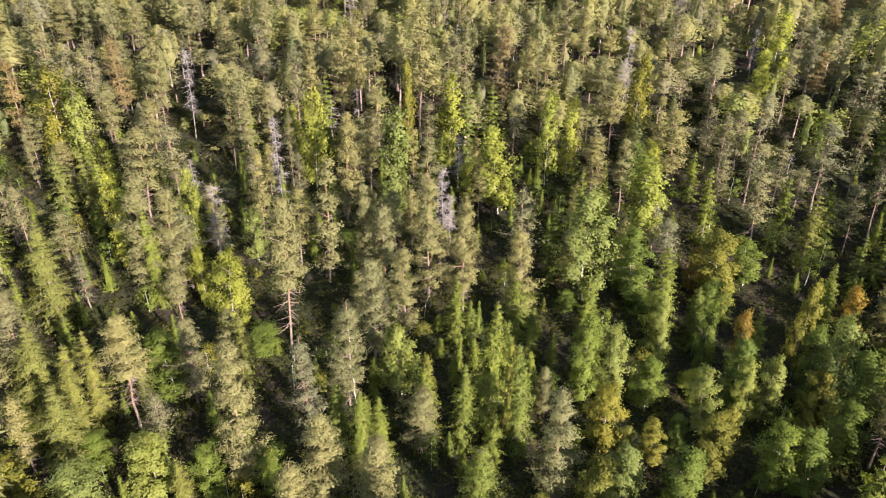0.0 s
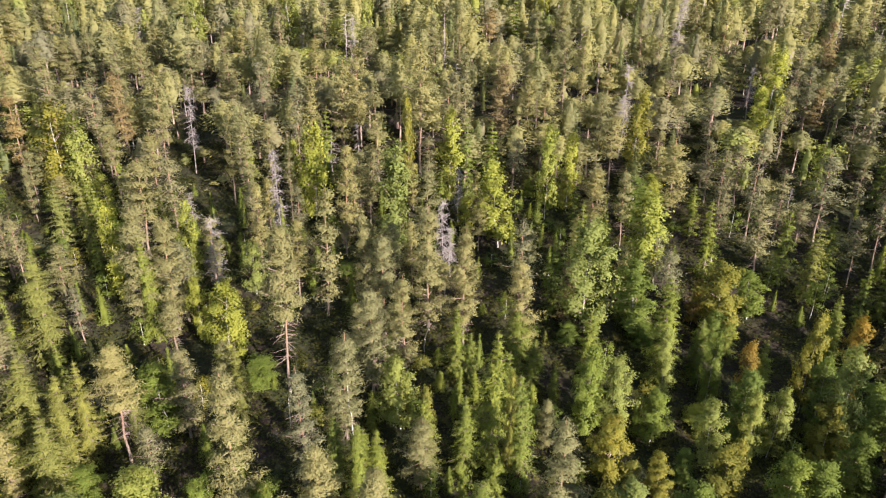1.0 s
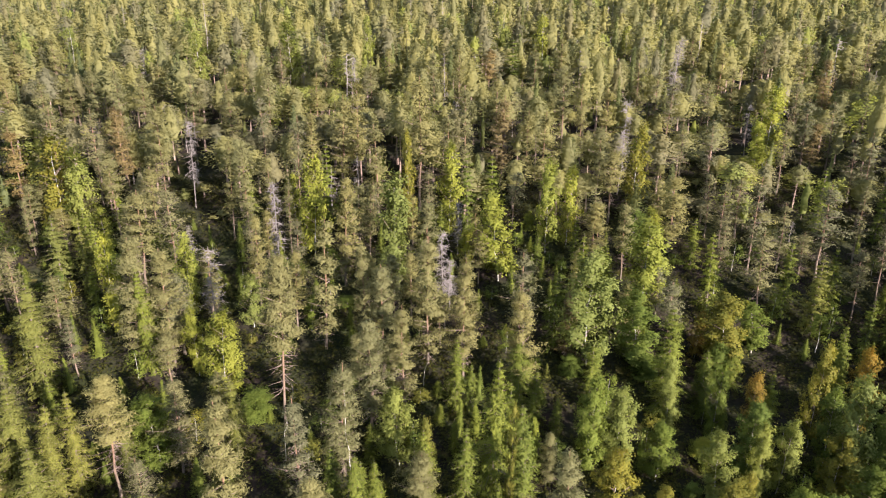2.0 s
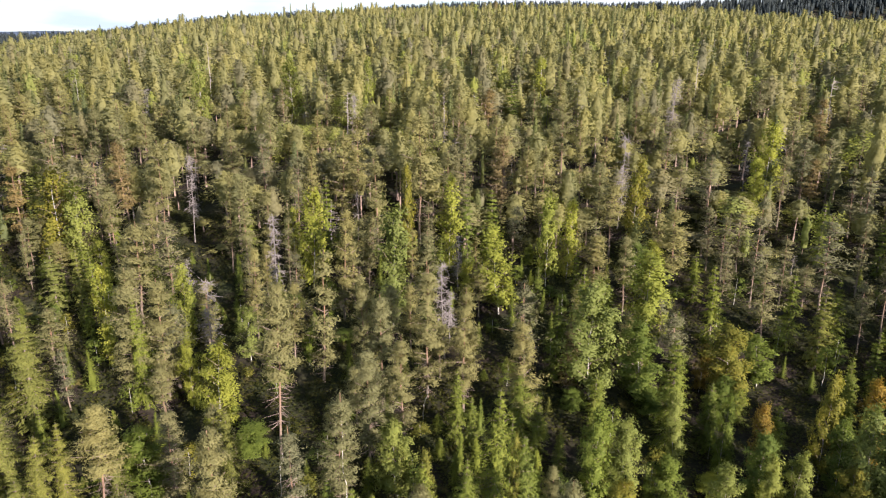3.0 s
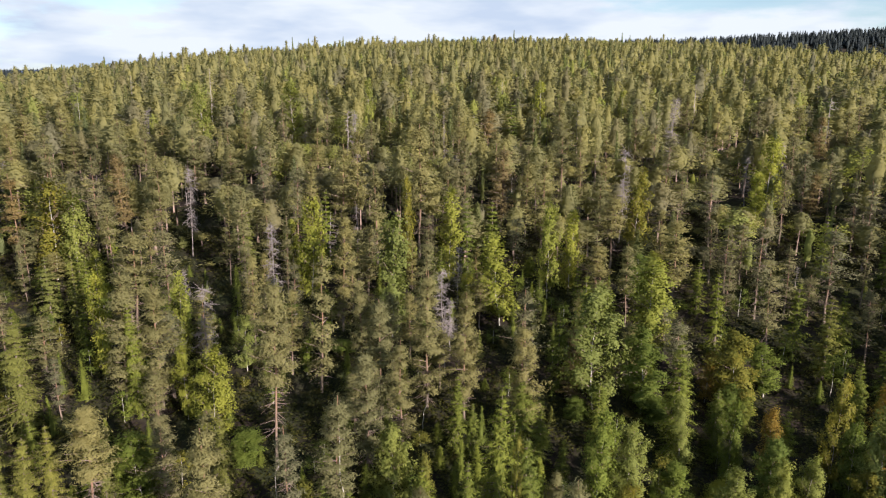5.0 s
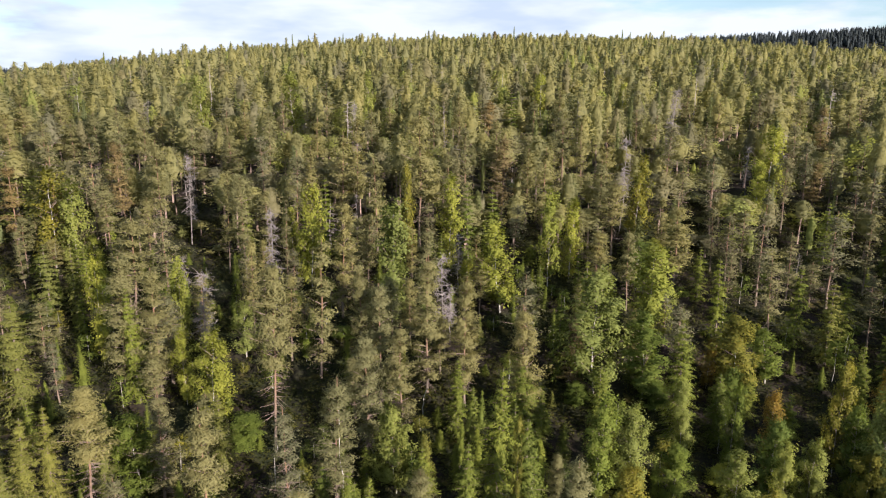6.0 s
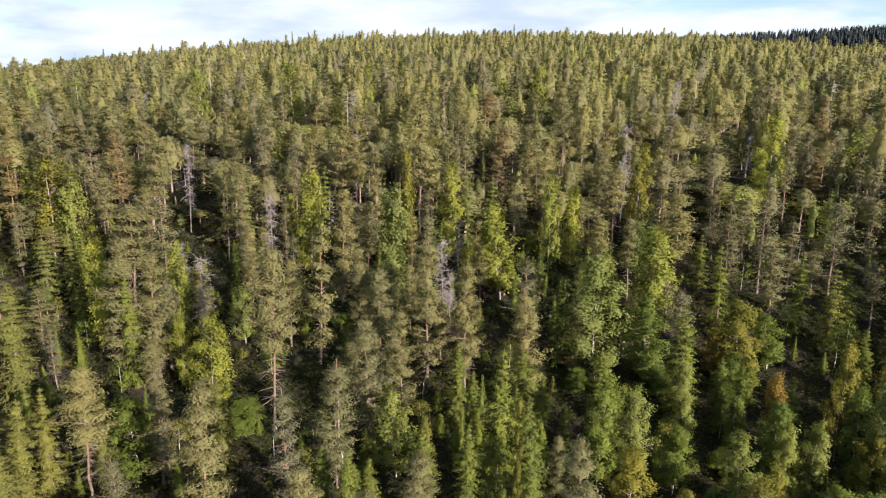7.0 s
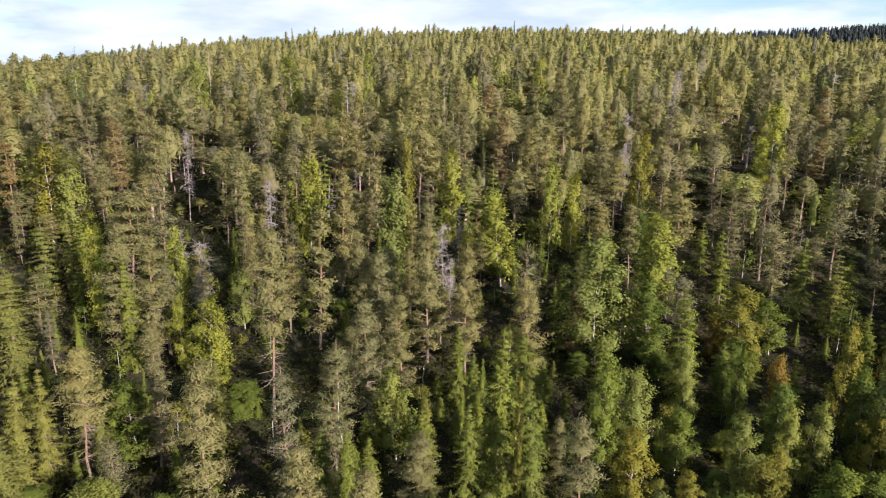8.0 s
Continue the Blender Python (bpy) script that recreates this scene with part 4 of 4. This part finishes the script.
def fill_near():
    """Younger trees under and between the tall ones of the nearer slope."""
    for x, y in scatter(12, 97, 2.5, PLANTED, 40.0):
        wet = x > 4 + 0.2 * (y - 50) and y < 76          # birches and young spruce in the damp hollow
        roll = rng.uniform()
        grow = rng.uniform(0.75, 1.25)
        aside = y > 33 and abs(x) > 0.66 * y + 5         # side trees, set thicker on the right to cast shade
        if y > 40 and rng.uniform() < (0.05 if aside and x > 0 else 0.50 if wet else 0.62 if sparse_floor(x, y) and not aside else 0.38):
            continue
        # outside the view: trees added so their shadows fall on the slope
        if y < 33 or abs(x) > 0.70 * y + 8:
            if roll > (0.3 if x > 0 else 0.42):
                SHADE_TREES.append((x, y))
            continue
        if aside:
            if roll < (0.3 if x > 0 else 0.42):
                continue
            kind, colour, h, w = ("pine", "green", 13.8, 4.4) if roll < 0.75 else ("spruce", "green", 12.0, 3.0)
        elif y < 42:
            kind, colour, h, w = ("birch", "green", 6.5, 3.2) if roll < 0.5 else ("spruce", "green", 7.5, 2.4)
        elif wet:
            if roll < 0.38:
                kind, colour, h, w = "birch", ("green", "green", "olive", "gold")[rng.integers(4)], 5.8, 2.4
            elif roll < 0.9:
                kind, colour, h, w = "spruce", ("green", "green", "yellow")[rng.integers(3)], 6.6, 2.0
            else:
                kind, colour, h, w = "pine", "green", 8.5, 3.0
        elif y < 76:
            if roll < 0.30:
                kind, colour, h, w = "birch", ("green", "green", "gold")[rng.integers(3)], 4.4, 2.6
            elif roll < 0.62:
                kind, colour, h, w = "spruce", "green", 5.8, 1.9
            else:
                kind, colour, h, w = "pine", ("green", "green", "grey")[rng.integers(3)], 9.0, 3.5
        else:
            if roll < 0.10:
                kind, colour, h, w = "birch", ("green", "olive", "lime")[rng.integers(3)], 8.0, 3.2
            elif roll < 0.28:
                kind, colour, h, w = "spruce", "green", 9.0, 2.3
            elif roll < 0.34 and x > -35:
                kind, colour, h, w = "dead_pine", "bare", 9.5, 2.4
            else:
                # on the right the grey tone paints the pines as shaded
                kind, colour, h, w = "pine", ("grey" if x > 36 else ("green", "green", "green", "grey")[rng.integers(4)]), 11.8, 3.9
        full = h * grow
        high = sight_cap(x, y, full)
        if kind == "pine" and high < 6.5:
            kind, colour, w = "spruce", "green", 2.0
        plant(kind, colour, x, y, high, w * rng.uniform(0.85, 1.2) * max(0.55, (high / full) ** 0.6), False)


fill_near()


def fill_low():
    """Saplings and bushes in the shade of the nearer trees."""
    for x, y in scatter(36, 92, 1.7, PLANTED, 4.0):
        if rng.uniform() < (0.72 if sparse_floor(x, y) else (0.74 if x > 4 else 0.68) if y < 74 else 0.3):
            continue
        if rng.uniform() < 0.55:
            plant("birch", ("green", "green", "green", "green", "green", "gold")[rng.integers(6)], x, y, sight_cap(x, y, rng.uniform(2.0, 4.4)), rng.uniform(1.7, 2.6), False)
        else:
            plant("spruce", "green", x, y, sight_cap(x, y, rng.uniform(2.4, 5.6)), rng.uniform(1.2, 1.7), False)


fill_low()


def stand(name, label, places, detail, mixed, tall=12.8, low=()):
    """A far part of the forest as one mesh of whole trees."""
    slots = [STAND_PINE, STAND_SPRUCE, STAND_BIRCH, STAND_GREY, STAND_BARK, DEAD_WOOD]
    verts, faces, picks, softs, at = [], [], [], [], 0
    for n, (x, y) in enumerate([*places, *low]):
        young = n >= len(places)
        roll = rng.uniform()
        kind, leaf = "pine", 0
        if roll < mixed[0]:
            kind, leaf = "spruce", 1
        elif roll < mixed[0] + mixed[1]:
            kind, leaf = "birch", 2
        elif roll < mixed[0] + mixed[1] + mixed[2]:
            leaf = 3
        elif roll < mixed[0] + mixed[1] + mixed[2] + mixed[3]:
            kind, leaf = "dead_pine", 5
        shape = form(kind, int(rng.integers(VARIANTS[kind])), 4 if young else detail)
        h0, w0 = FORM[kind]
        z = float(ground(x, y))
        h = tall * {"pine": 1.0, "spruce": 0.95, "birch": 0.85, "dead_pine": 0.95}[kind] * rng.uniform(0.7, 1.18) * (1.25 if rng.uniform() < 0.06 else 1.0)
        w = {"pine": 6.9 if y < 150 else 8.4, "spruce": 4.6, "birch": 6.0, "dead_pine": 3.2}[kind] * rng.uniform(0.72, 1.25)
        if y > 240:
            far = min(1.0, (y - 240) / 200)
            h, w = h * (1 - 0.17 * far), w * (0.9 - 0.16 * far)
        if young:
            h, w = h * rng.uniform(0.4, 0.65), w * 0.62
        a = rng.uniform(0, 6.28)
        c, s = math.cos(a) * w / w0, math.sin(a) * w / w0
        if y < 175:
            h = sight_cap(x, y, h)
        for piece, (v, f, *soft) in shape.items():
            if piece == "branchwork" and (detail > 3 and kind != "dead_pine"):
                continue
            out = np.empty_like(v)
            out[:, 0], out[:, 1], out[:, 2] = v[:, 0] * c - v[:, 1] * s + x, v[:, 0] * s + v[:, 1] * c + y, v[:, 2] * h / h0 + z
            turned = np.zeros_like(v)
            if soft:
                ca, sa = math.cos(a), math.sin(a)
                turned = np.stack([soft[0][:, 0] * ca - soft[0][:, 1] * sa, soft[0][:, 0] * sa + soft[0][:, 1] * ca, soft[0][:, 2]], -1)
            else:
                turned[:, :2] = out[:, :2] - [x, y]
                turned = unit(turned + [0, 0, 1e-4])
            verts.append(out)
            softs.append(turned)
            faces.append(f + at)
            picks.append(np.full(len(f), leaf if piece == "crown" or kind == "dead_pine" else 4))
            at += len(v)
    me = sheet(name, np.concatenate(verts), np.concatenate(faces), slots, np.concatenate(picks), np.concatenate(softs))
    tagged(new(name, me), label, "forest", kind="stuff")


MIX = (0.16, 0.09, 0.12, 0.10)
trees = scatter(97, 150, 3.2, PLANTED, 10)
stand("pine_stand", "dense pine forest with scattered spruce and yellowing birch on the slope", trees, 2, MIX, 13.2, scatter(97, 150, 2.7, [*PLANTED, *trees], 6))
# more unseen trees past the right edge only, to shade that side
SHADE_TREES += [(x, y) for x, y in scatter(97, 170, 3.4, [*PLANTED, *trees], 45) if x > 0.70 * y + 6]
stand("forest_beside", "dense pine forest going on to either side of the slope", SHADE_TREES, 3, (0.25, 0.03, 0.05, 0.02), 13.6)
trees = scatter(150, 240, 3.7, PLANTED, 10)
stand("upper_forest", "dense olive-green pine forest higher on the slope", trees, 3, MIX, 13.0, scatter(150, 240, 2.8, trees, 6))
stand("crest_forest", "dense pine and spruce forest reaching the crest", [*scatter(240, 350, 4.3, PLANTED, 10), *scatter(350, 500, 4.1, PLANTED, 10)], 4, (0.17, 0.09, 0.07, 0.015), 12.6)


def hill_forest():
    """Spruces on the hill behind the crest, their shade painted as dark needles."""
    verts, faces, at = [], [], 0
    for _ in range(4600):
        y = rng.normal(1112, 62)
        x = y * rng.uniform(-0.68, 0.78)
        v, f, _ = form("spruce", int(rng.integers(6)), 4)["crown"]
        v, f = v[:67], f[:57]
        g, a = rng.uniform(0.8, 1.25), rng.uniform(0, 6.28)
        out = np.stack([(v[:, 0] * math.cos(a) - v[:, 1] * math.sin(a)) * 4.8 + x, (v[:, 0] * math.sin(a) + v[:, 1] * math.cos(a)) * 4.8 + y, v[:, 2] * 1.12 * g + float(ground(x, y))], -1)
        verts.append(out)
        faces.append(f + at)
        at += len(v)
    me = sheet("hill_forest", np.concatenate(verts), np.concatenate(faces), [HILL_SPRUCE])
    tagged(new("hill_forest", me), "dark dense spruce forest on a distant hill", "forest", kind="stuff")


hill_forest()


def undergrowth():
    """Bilberry and young shoots on the floor."""
    n = 32000
    y = np.sqrt(rng.uniform(38 ** 2, 118 ** 2, n))
    x = rng.uniform(-1, 1, n) * (0.7 * y + 8)
    keep = np.sin(x * 0.5 + np.sin(y * 0.37) * 2) + np.sin(y * 0.61 + x * 0.2) > -1.1
    x, y = x[keep], y[keep]
    c = np.stack([x, y, ground(x, y) + 0.22], -1)
    low = sprays(rng, c, np.repeat(UP[None], len(c), 0), np.array([0.5, 0.5, 0.18]), 6, 0.36, 0.22, 0.6)
    n = 5600                                        # heather and willow shoots, knee to hip high
    y = np.sqrt(rng.uniform(36 ** 2, 112 ** 2, n))
    x = rng.uniform(-1, 1, n) * (0.7 * y + 6)
    c = np.stack([x, y, ground(x, y) + 0.42], -1)
    v, f, soft = join([low, sprays(rng, c, np.repeat(UP[None], n, 0), np.array([0.42, 0.42, 0.26]), 16, 0.30, 0.14, 0.3, 0.6)])
    tagged(new("undergrowth", sheet("undergrowth", v, f, [SHRUB], None, soft)), "low bilberry and dwarf shrubs on the forest floor", "shrubs", kind="stuff")


undergrowth()
